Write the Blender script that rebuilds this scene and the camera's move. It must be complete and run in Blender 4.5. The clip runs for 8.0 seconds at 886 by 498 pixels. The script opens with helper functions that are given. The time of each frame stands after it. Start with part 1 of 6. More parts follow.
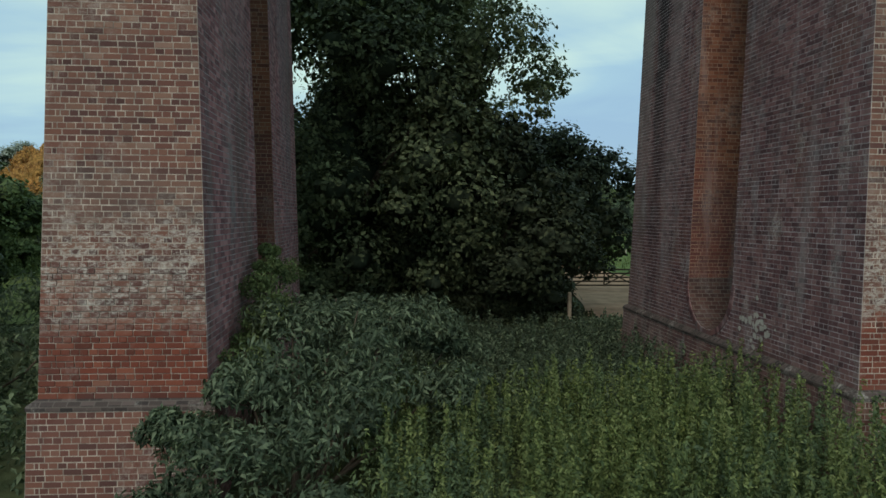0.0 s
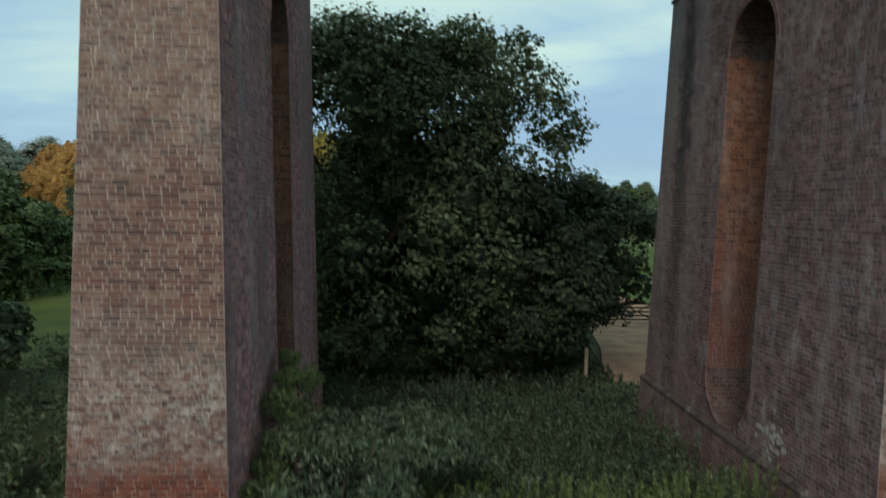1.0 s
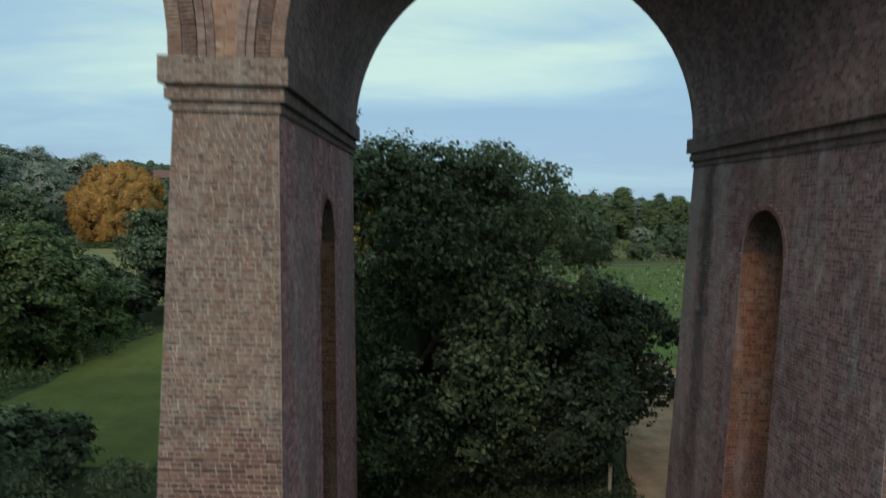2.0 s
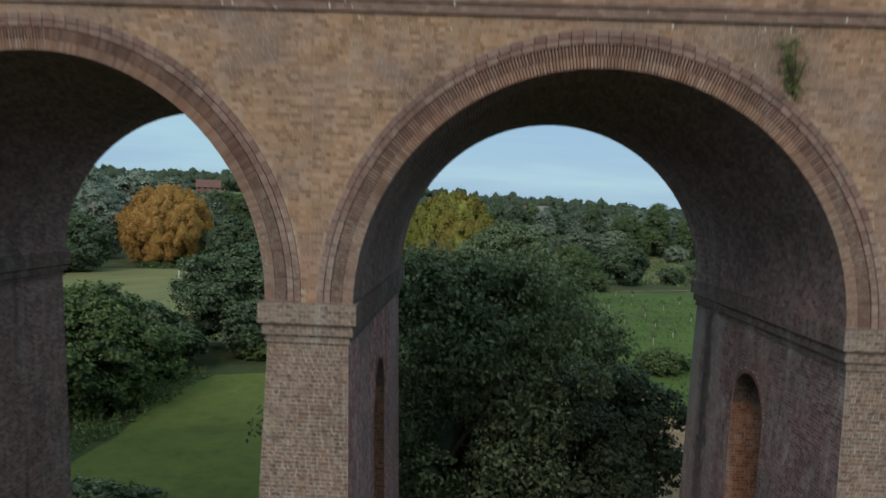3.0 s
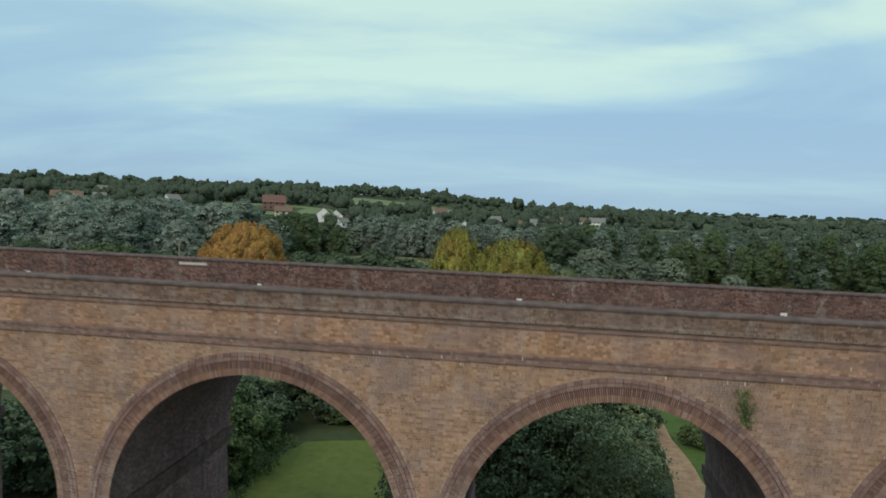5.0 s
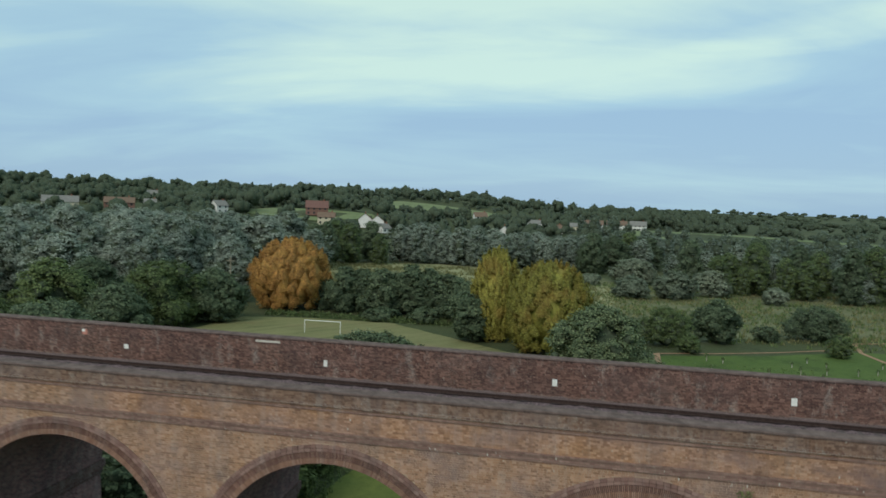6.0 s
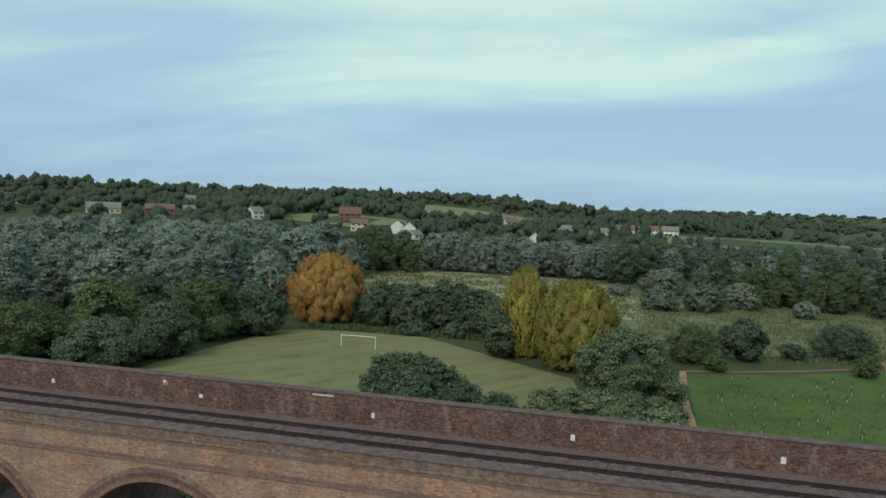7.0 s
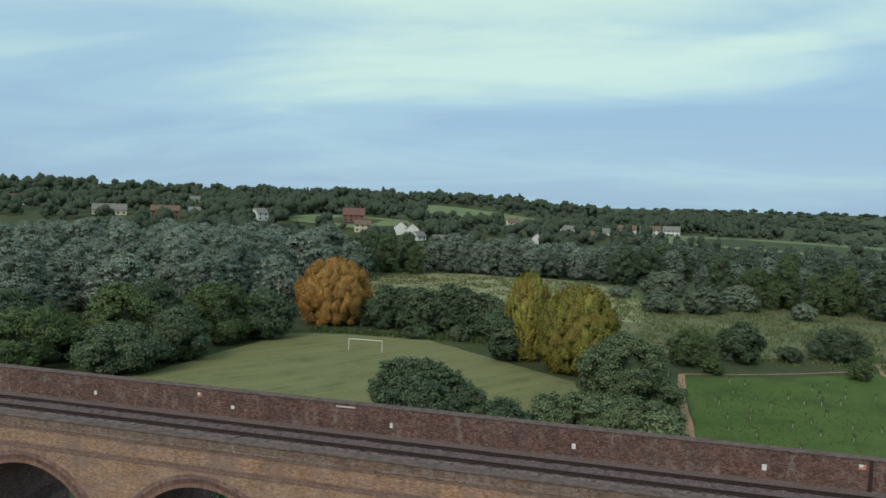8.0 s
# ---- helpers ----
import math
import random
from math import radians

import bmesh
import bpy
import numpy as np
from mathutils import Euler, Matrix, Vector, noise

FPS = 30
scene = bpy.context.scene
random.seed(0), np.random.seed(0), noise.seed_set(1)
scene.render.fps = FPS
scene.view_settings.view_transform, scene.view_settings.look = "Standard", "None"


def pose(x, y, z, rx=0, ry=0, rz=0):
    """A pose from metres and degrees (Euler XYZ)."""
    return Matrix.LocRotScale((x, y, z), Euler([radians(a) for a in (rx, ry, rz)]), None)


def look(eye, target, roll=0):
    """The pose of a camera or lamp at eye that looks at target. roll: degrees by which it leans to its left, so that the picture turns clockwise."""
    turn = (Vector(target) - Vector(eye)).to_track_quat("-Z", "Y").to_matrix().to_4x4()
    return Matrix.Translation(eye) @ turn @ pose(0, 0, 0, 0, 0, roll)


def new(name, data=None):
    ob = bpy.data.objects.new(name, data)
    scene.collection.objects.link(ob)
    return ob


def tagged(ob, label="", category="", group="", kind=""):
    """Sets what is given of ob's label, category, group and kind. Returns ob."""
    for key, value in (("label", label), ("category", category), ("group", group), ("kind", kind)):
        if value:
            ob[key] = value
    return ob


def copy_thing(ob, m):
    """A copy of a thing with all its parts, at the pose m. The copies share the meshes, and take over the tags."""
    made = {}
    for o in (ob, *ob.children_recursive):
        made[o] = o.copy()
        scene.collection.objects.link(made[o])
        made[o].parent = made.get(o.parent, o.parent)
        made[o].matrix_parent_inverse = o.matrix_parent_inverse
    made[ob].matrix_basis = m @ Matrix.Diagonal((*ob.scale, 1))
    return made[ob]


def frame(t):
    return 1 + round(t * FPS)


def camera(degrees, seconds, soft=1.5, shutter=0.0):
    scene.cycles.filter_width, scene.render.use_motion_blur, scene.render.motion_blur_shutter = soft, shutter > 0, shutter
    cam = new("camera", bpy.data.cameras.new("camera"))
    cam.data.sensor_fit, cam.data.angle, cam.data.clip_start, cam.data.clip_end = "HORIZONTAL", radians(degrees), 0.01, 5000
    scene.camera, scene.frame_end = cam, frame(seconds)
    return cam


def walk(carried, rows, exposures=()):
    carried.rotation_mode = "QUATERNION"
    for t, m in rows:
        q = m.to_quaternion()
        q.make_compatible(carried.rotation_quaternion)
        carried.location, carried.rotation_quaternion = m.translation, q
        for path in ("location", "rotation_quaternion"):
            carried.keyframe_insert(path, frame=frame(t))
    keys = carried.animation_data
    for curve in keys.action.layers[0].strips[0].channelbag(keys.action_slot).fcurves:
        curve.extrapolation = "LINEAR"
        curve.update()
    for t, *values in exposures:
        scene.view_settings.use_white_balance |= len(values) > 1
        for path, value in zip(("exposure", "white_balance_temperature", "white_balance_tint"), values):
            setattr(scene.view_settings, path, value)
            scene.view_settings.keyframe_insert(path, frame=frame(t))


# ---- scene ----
cam = camera(64.0, 8.0, shutter=0.5)
PATH = [
    (0, (3.434, -9.433, 3.79), (3.587, -7.441, 3.692), 0.5),
    (0.5, (3.414, -9.417, 4.283), (3.568, -7.425, 4.178), 0.7),
    (1, (3.394, -9.405, 5.84), (3.498, -7.412, 5.716), 1.2),
    (1.5, (3.322, -9.707, 7.94), (3.377, -7.712, 7.81), 1.5),
    (2, (3.261, -10.49, 9.923), (3.274, -8.494, 9.799), 1.5),
    (2.2, (3.233, -10.903, 10.704), (3.227, -8.906, 10.584), 1.5),
    (3.3, (3.143, -14.289, 15.019), (3.032, -12.296, 14.904), 2.0),
    (3.5, (3.094, -14.985, 15.799), (2.968, -12.992, 15.685), 2.0),
    (4, (2.953, -16.733, 17.801), (2.786, -14.744, 17.685), 2.0),
    (4.5, (2.841, -18.395, 19.78), (2.634, -16.409, 19.662), 2.0),
    (4.7, (2.762, -19.074, 20.568), (2.542, -17.09, 20.452), 2.0),
    (6, (2.846, -23.68, 25.934), (2.493, -21.715, 25.81), 1.9),
    (6.5, (3.179, -25.857, 27.994), (2.768, -23.904, 27.869), 1.8),
    (7, (3.463, -28.356, 29.948), (3.025, -26.409, 29.821), 1.9),
    (7.5, (3.617, -30.466, 31.333), (3.175, -28.52, 31.202), 1.8),
    (8, (3.609, -31.991, 31.741), (3.166, -30.046, 31.609), 1.8),
]
walk(cam, [(t, look(eye, target, roll)) for t, eye, target, roll in PATH])

# ---- world, sun ----
scene.view_settings.exposure = 0.0
SUN_DIR = Vector((0.28, 1.0, -0.85)).normalized()


def build_world():
    w = bpy.data.worlds.new("overcast_sky")
    scene.world = w
    w.use_nodes = True
    nt = w.node_tree
    nt.nodes.clear()
    n = nt.nodes.new
    out = n("ShaderNodeOutputWorld")
    mix = n("ShaderNodeMixShader")
    mix.inputs[0].default_value = 0.86
    sky = n("ShaderNodeTexSky")
    sky.sky_type = 'NISHITA'
    sky.sun_disc = False
    sky.sun_elevation = math.asin(-SUN_DIR.z)
    sky.sun_rotation = math.atan2(-SUN_DIR.x, -SUN_DIR.y)
    bg1 = n("ShaderNodeBackground")
    bg1.inputs[1].default_value = 0.10
    nt.links.new(sky.outputs[0], bg1.inputs[0])
    # a broken layer of stratus over the blue, seen in perspective
    tc = n("ShaderNodeTexCoord")
    sep = n("ShaderNodeSeparateXYZ")
    nt.links.new(tc.outputs["Generated"], sep.inputs[0])
    up = n("ShaderNodeMath")
    up.operation = 'MAXIMUM'
    up.inputs[1].default_value = 0.0
    nt.links.new(sep.outputs[2], up.inputs[0])
    den = n("ShaderNodeMath")
    den.operation = 'ADD'
    den.inputs[1].default_value = 0.16
    nt.links.new(up.outputs[0], den.inputs[0])
    comb = n("ShaderNodeCombineXYZ")
    for i in (0, 1):
        d = n("ShaderNodeMath")
        d.operation = 'DIVIDE'
        nt.links.new(sep.outputs[i], d.inputs[0])
        nt.links.new(den.outputs[0], d.inputs[1])
        nt.links.new(d.outputs[0], comb.inputs[i])
    mp = n("ShaderNodeMapping")
    mp.inputs["Rotation"].default_value = (0, 0, radians(-28))
    mp.inputs["Scale"].default_value = (0.62, 1.25, 1)
    mp.inputs["Location"].default_value = (0.55, 0.2, 0)
    nt.links.new(comb.outputs[0], mp.inputs[0])
    no = n("ShaderNodeTexNoise")
    no.inputs["Scale"].default_value = 0.85
    no.inputs["Detail"].default_value = 9
    no.inputs["Roughness"].default_value = 0.54
    no.inputs["Distortion"].default_value = 0.55
    nt.links.new(mp.outputs[0], no.inputs["Vector"])
    # clouds thin out towards the horizon
    el = n("ShaderNodeMapRange")
    el.inputs[1].default_value, el.inputs[2].default_value = 0.0, 0.30
    el.inputs[3].default_value, el.inputs[4].default_value = -0.22, 0.17
    nt.links.new(up.outputs[0], el.inputs[0])
    add = n("ShaderNodeMath")
    add.operation = 'ADD'
    nt.links.new(no.outputs[0], add.inputs[0])
    nt.links.new(el.outputs[0], add.inputs[1])
    ramp = n("ShaderNodeValToRGB")
    e = ramp.color_ramp.elements
    e[0].position, e[0].color = 0.27, (0.330, 0.525, 0.715, 1)
    e[1].position, e[1].color = 0.80, (0.65, 0.885, 0.80, 1)
    m = e.new(0.50)
    m.color = (0.405, 0.635, 0.765, 1)
    # one broad bright bank of thin cloud to the north, with torn edges
    az = n("ShaderNodeMath")
    az.operation = 'ARCTAN2'
    nt.links.new(sep.outputs[0], az.inputs[0])
    nt.links.new(sep.outputs[1], az.inputs[1])
    tear = n("ShaderNodeTexNoise")
    tear.inputs["Scale"].default_value, tear.inputs["Detail"].default_value, tear.inputs["Distortion"].default_value = 1.5, 7, 0.8
    nt.links.new(mp.outputs[0], tear.inputs["Vector"])

    def calc(op, a, b):
        k = n("ShaderNodeMath")
        k.operation = op
        for sock, v in zip(k.inputs, (a, b)):
            if isinstance(v, (int, float)):
                sock.default_value = v
            else:
                nt.links.new(v, sock)
        return k.outputs[0]

    def bank(mid_az, mid_z, wide, tall, amount, lean=0.0):
        du = calc('SUBTRACT', az.outputs[0], mid_az)
        u = calc('DIVIDE', du, wide)
        v = calc('DIVIDE', calc('SUBTRACT', calc('ADD', sep.outputs[2], calc('MULTIPLY', du, lean)), mid_z), tall)
        q = calc('SUBTRACT', 1.0, calc('ADD', calc('MULTIPLY', u, u), calc('MULTIPLY', v, v)))
        q = calc('ADD', q, calc('MULTIPLY', calc('SUBTRACT', tear.outputs[0], 0.5), 2.4))
        return calc('MULTIPLY', calc('MAXIMUM', calc('MINIMUM', q, 1.0), 0.0), amount)

    total = calc('ADD', add.outputs[0], bank(-0.10, 0.185, 0.44, 0.060, 0.19))
    total = calc('ADD', total, bank(-0.12, 0.30, 0.70, 0.075, 0.17))
    total = calc('ADD', total, bank(0.40, 0.24, 0.26, 0.030, 0.17, -0.12))
    total = calc('SUBTRACT', total, bank(0.34, 0.115, 0.36, 0.050, 0.16))
    nt.links.new(total, ramp.inputs[0])
    bg2 = n("ShaderNodeBackground")
    bg2.inputs[1].default_value = 1.0
    nt.links.new(ramp.outputs[0], bg2.inputs[0])
    nt.links.new(bg1.outputs[0], mix.inputs[1])
    nt.links.new(bg2.outputs[0], mix.inputs[2])
    nt.links.new(mix.outputs[0], out.inputs[0])


build_world()
sun = new("sun", bpy.data.lights.new("sun", "SUN"))
sun.data.energy, sun.data.angle, sun.data.color = 1.6, radians(25), (1.0, 0.935, 0.86)
sun.matrix_world = look((0, 0, 60), Vector((0, 0, 60)) + SUN_DIR)


# ---- material helpers ----
def base_mat(name, rough=0.85):
    m = bpy.data.materials.new(name)
    m.use_nodes = True
    nt = m.node_tree
    b = nt.nodes["Principled BSDF"]
    b.inputs["Roughness"].default_value = rough
    b.inputs["Specular IOR Level"].default_value = 0.25
    return m, nt, b


def node(nt, kind, **sock):
    n = nt.nodes.new(kind)
    for k, v in sock.items():
        n.inputs[k.replace("_", " ")].default_value = v
    return n


def noise_node(nt, scale, detail=4, rough=0.55, vec=None, stretch=None):
    n = node(nt, "ShaderNodeTexNoise", Scale=scale, Detail=detail, Roughness=rough)
    if vec is None:
        vec = nt.nodes.new("ShaderNodeTexCoord").outputs["Object"]
    if stretch:
        mp = nt.nodes.new("ShaderNodeMapping")
        mp.inputs["Scale"].default_value = stretch
        nt.links.new(vec, mp.inputs[0])
        vec = mp.outputs[0]
    nt.links.new(vec, n.inputs["Vector"])
    return n.outputs[0]


def ramp_node(nt, fac, stops):
    r = nt.nodes.new("ShaderNodeValToRGB")
    e = r.color_ramp.elements
    for i, (p, c) in enumerate(stops):
        el = e[i] if i < 2 else e.new(p)
        el.position = p
        el.color = (*c, 1) if len(c) == 3 else c
    nt.links.new(fac, r.inputs[0])
    return r.outputs[0]


def mix_node(nt, fac, a, b, blend='MIX'):
    m = nt.nodes.new("ShaderNodeMix")
    m.data_type = 'RGBA'
    m.blend_type = blend
    for s, v in ((m.inputs[0], fac), (m.inputs[6], a), (m.inputs[7], b)):
        if isinstance(v, (int, float)):
            s.default_value = v
        elif isinstance(v, tuple):
            s.default_value = (*v, 1)
        else:
            nt.links.new(v, s)
    return m.outputs[2]


def math_node(nt, op, a, b=0.0, clamp=False):
    m = nt.nodes.new("ShaderNodeMath")
    m.operation = op
    m.use_clamp = clamp
    for s, v in ((m.inputs[0], a), (m.inputs[1], b)):
        if isinstance(v, (int, float)):
            s.default_value = v
        else:
            nt.links.new(v, s)
    return m.outputs[0]


def span(nt, v, lo, hi, a=0.0, b=1.0):
    m = nt.nodes.new("ShaderNodeMapRange")
    m.inputs[1].default_value, m.inputs[2].default_value = lo, hi
    m.inputs[3].default_value, m.inputs[4].default_value = a, b
    nt.links.new(v, m.inputs[0])
    return m.outputs[0]


def bump(nt, b, height, strength, distance):
    n = nt.nodes.new("ShaderNodeBump")
    n.inputs["Strength"].default_value, n.inputs["Distance"].default_value = strength, distance
    nt.links.new(height, n.inputs["Height"])
    nt.links.new(n.outputs[0], b.inputs["Normal"])


def world_pos(nt):
    return nt.nodes.new("ShaderNodeNewGeometry").outputs["Position"]


def brick_mat(name, palette, mortar, mode="island", white=0.25, soot=0.35, streak=0.0, zones=(), runs=(), lime_zones=(), mottle=0.0, blotch=()):
    """palette: ramp stops for single bricks. mode: island (joined bricks), object (single bricks), texture (bonded pattern by UV) or plain.
    zones: (z low, z high, fade, colour, amount, noise scale) of bricks laid or stained differently at a height."""
    m, nt, b = base_mat(name, 0.92)
    pos = world_pos(nt)
    if mode == "texture":
        uv = nt.nodes.new("ShaderNodeTexCoord").outputs["UV"]
        bt = nt.nodes.new("ShaderNodeTexBrick")
        bt.offset, bt.squash = 0.5, 1.0
        for k, v in (("Scale", 1.0), ("Mortar Size", 0.007), ("Mortar Smooth", 0.2), ("Brick Width", 0.165), ("Row Height", 0.079), ("Bias", 0.0)):
            bt.inputs[k].default_value = v
        bt.inputs["Color1"].default_value = (0, 0, 0, 1)
        bt.inputs["Color2"].default_value = (1, 1, 1, 1)
        bt.inputs["Mortar"].default_value = (0.5, 0.5, 0.5, 1)
        nt.links.new(uv, bt.inputs[0])
        rnd, joint = bt.outputs["Color"], bt.outputs["Fac"]
    elif mode == "object":
        rnd, joint = nt.nodes.new("ShaderNodeObjectInfo").outputs["Random"], None
    elif mode == "island":
        rnd, joint = nt.nodes.new("ShaderNodeNewGeometry").outputs["Random Per Island"], None
    else:
        rnd, joint = noise_node(nt, 9, 3, vec=pos), None
    col = ramp_node(nt, rnd, palette)
    for lo, hi, fade, c, amount, sc in zones:
        z = nt.nodes.new("ShaderNodeSeparateXYZ")
        nt.links.new(pos, z.inputs[0])
        wob = math_node(nt, 'ADD', z.outputs[2], span(nt, noise_node(nt, sc, 4, vec=pos), 0.2, 0.8, -fade, fade))
        f = math_node(nt, 'MULTIPLY', span(nt, wob, lo - fade * .4, lo + fade * .4), span(nt, wob, hi - fade * .4, hi + fade * .4, 1, 0))
        f = math_node(nt, 'MULTIPLY', f, amount)
        # hue of the zone, with each brick's own lightness kept
        tint = mix_node(nt, 0.42, mix_node(nt, 1.0, col, tuple(min(1.0, v * 5.2) for v in c), 'MULTIPLY'), c)
        col = mix_node(nt, f, col, tint)
    if mottle:
        # beds fired or weathered differently: ochre in places, mauve-grey in others
        big = noise_node(nt, 0.55, 5, 0.6, vec=pos, stretch=(0.8, 1, 1.3))
        col = mix_node(nt, math_node(nt, 'MULTIPLY', span(nt, big, 0.50, 0.66), mottle), col, mix_node(nt, 1.0, col, (1.02, 0.95, 0.76), 'MULTIPLY'))
        col = mix_node(nt, math_node(nt, 'MULTIPLY', span(nt, big, 0.50, 0.36), mottle), col, (0.25, 0.165, 0.15))
        fl = math_node(nt, 'MULTIPLY', span(nt, noise_node(nt, 17, 2, 0.5, vec=pos, stretch=(1, 1, 0.6)), 0.66, 0.74), span(nt, noise_node(nt, 0.8, 3, vec=pos), 0.45, 0.6))
        col = mix_node(nt, math_node(nt, 'MULTIPLY', fl, 0.75), col, (0.62, 0.55, 0.47))
    for sc, c, lo, hi, amount in blotch:
        # patches of other bricks and of damp, with torn edges
        patch_ = span(nt, noise_node(nt, sc, 6, 0.66, vec=pos, stretch=(1, 1, 0.55)), lo, hi)
        col = mix_node(nt, math_node(nt, 'MULTIPLY', patch_, amount), col, c)
    blot = noise_node(nt, 0.9, 5, 0.62, vec=pos)
    col = mix_node(nt, math_node(nt, 'MULTIPLY', span(nt, blot, 0.46, 0.72), soot), col, (0.055, 0.045, 0.045))
    if joint is not None:
        col = mix_node(nt, joint, col, mortar)
    fine = noise_node(nt, 26, 4, 0.7, vec=pos)
    lime = noise_node(nt, 1.7, 6, 0.72, vec=pos, stretch=(1, 1, 0.45))
    wf = math_node(nt, 'MULTIPLY', span(nt, lime, 0.54, 0.70), span(nt, fine, 0.40, 0.62))
    col = mix_node(nt, math_node(nt, 'MULTIPLY', wf, white), col, (0.62, 0.58, 0.52))
    if streak:
        st = noise_node(nt, 2.2, 5, 0.65, vec=pos, stretch=(1, 1, 0.09))
        col = mix_node(nt, math_node(nt, 'MULTIPLY', span(nt, st, 0.52, 0.66), streak), col, (0.42, 0.39, 0.38))
        st2 = noise_node(nt, 1.5, 4, 0.6, vec=pos, stretch=(1, 1, 0.06))
        col = mix_node(nt, math_node(nt, 'MULTIPLY', span(nt, st2, 0.56, 0.70), streak * 1.2), col, (0.035, 0.03, 0.032))
    for lo, hi, fade, amount in lime_zones:
        # lime washed out of the joints: blotches over bricks and mortar alike
        sp = nt.nodes.new("ShaderNodeSeparateXYZ")
        nt.links.new(pos, sp.inputs[0])
        wob = math_node(nt, 'ADD', sp.outputs[2], span(nt, noise_node(nt, 0.9, 4, vec=pos), 0.2, 0.8, -fade, fade))
        f = math_node(nt, 'MULTIPLY', span(nt, wob, lo - fade * .5, lo + fade * .5), span(nt, wob, hi - fade * .5, hi + fade * .5, 1, 0))
        sp2 = span(nt, noise_node(nt, 15, 6, 0.85, vec=pos, stretch=(0.7, 0.7, 1.3)), 0.49, 0.60)
        col = mix_node(nt, math_node(nt, 'MULTIPLY', math_node(nt, 'MULTIPLY', f, sp2), amount), col, (0.56, 0.51, 0.45))
    for y0, y1, c, amount in runs:
        # a long run of water down the face
        sp = nt.nodes.new("ShaderNodeSeparateXYZ")
        nt.links.new(pos, sp.inputs[0])
        wob = math_node(nt, 'ADD', sp.outputs[1], span(nt, noise_node(nt, 1.1, 4, 0.6, vec=pos), 0.3, 0.7, -.22, .22))
        f = math_node(nt, 'MULTIPLY', span(nt, wob, y0 - .12, y0 + .12), span(nt, wob, y1 - .12, y1 + .12, 1, 0))
        f = math_node(nt, 'MULTIPLY', f, span(nt, sp.outputs[2], 3.0, 8.0, amount * .35, amount))
        col = mix_node(nt, f, col, c)
    grain = noise_node(nt, 90, 3, 0.7, vec=pos)
    col = mix_node(nt, 0.35, col, mix_node(nt, 1.0, col, ramp_node(nt, grain, [(0.25, (0.35, 0.35, 0.35)), (0.75, (1, 1, 1))]), 'MULTIPLY'))
    nt.links.new(col, b.inputs["Base Color"])
    h = math_node(nt, 'ADD', math_node(nt, 'MULTIPLY', grain, 0.4), fine)
    if joint is not None:
        h = math_node(nt, 'SUBTRACT', h, math_node(nt, 'MULTIPLY', joint, 1.5))
    bump(nt, b, h, 0.6, 0.006)
    return m


def leaf_mat(name, dark, mid, light, trans=0.3, patch=0.0, patch_col=(0.3, 0.2, 0.05), grain=3.0, patch_scale=0.35):
    m, nt, b = base_mat(name, 0.62)
    rnd = nt.nodes.new("ShaderNodeNewGeometry").outputs["Random Per Island"]
    col = ramp_node(nt, rnd, [(0.0, dark), (0.55, mid), (1.0, light)])
    big = noise_node(nt, 0.28, 3, 0.5, vec=world_pos(nt))
    col = mix_node(nt, span(nt, big, 0.35, 0.65, 0.0, 0.45), col, mix_node(nt, 1.0, col, (0.62, 0.66, 0.62), 'MULTIPLY'))
    own = span(nt, nt.nodes.new("ShaderNodeObjectInfo").outputs["Random"], 0, 1, 0.0, 0.6)
    col = mix_node(nt, own, mix_node(nt, 1.0, col, (1.22, 1.2, 1.16), 'MULTIPLY'), mix_node(nt, 1.0, col, (0.58, 0.64, 0.6), 'MULTIPLY'))
    spray = noise_node(nt, grain, 4, 0.7, vec=world_pos(nt))
    col = mix_node(nt, 0.75, col, mix_node(nt, 1.0, col, ramp_node(nt, spray, [(0.30, (0.45, 0.47, 0.45)), (0.5, (1.0, 1.0, 1.0)), (0.7, (1.55, 1.5, 1.4))]), 'MULTIPLY'))
    bump(nt, b, spray, 0.8, 0.5 / grain)
    if patch:
        col = mix_node(nt, span(nt, noise_node(nt, patch_scale, 3, 0.5, vec=world_pos(nt)), 0.5, 0.66, 0, patch), col, patch_col)
    nt.links.new(col, b.inputs["Base Color"])
    tr = nt.nodes.new("ShaderNodeBsdfTranslucent")
    nt.links.new(mix_node(nt, 1.0, col, (1.0, 1.0, 0.7), 'MULTIPLY'), tr.inputs[0])
    mx = nt.nodes.new("ShaderNodeMixShader")
    mx.inputs[0].default_value = trans
    nt.links.new(b.outputs[0], mx.inputs[1])
    nt.links.new(tr.outputs[0], mx.inputs[2])
    nt.links.new(mx.outputs[0], nt.nodes["Material Output"].inputs[0])
    return m


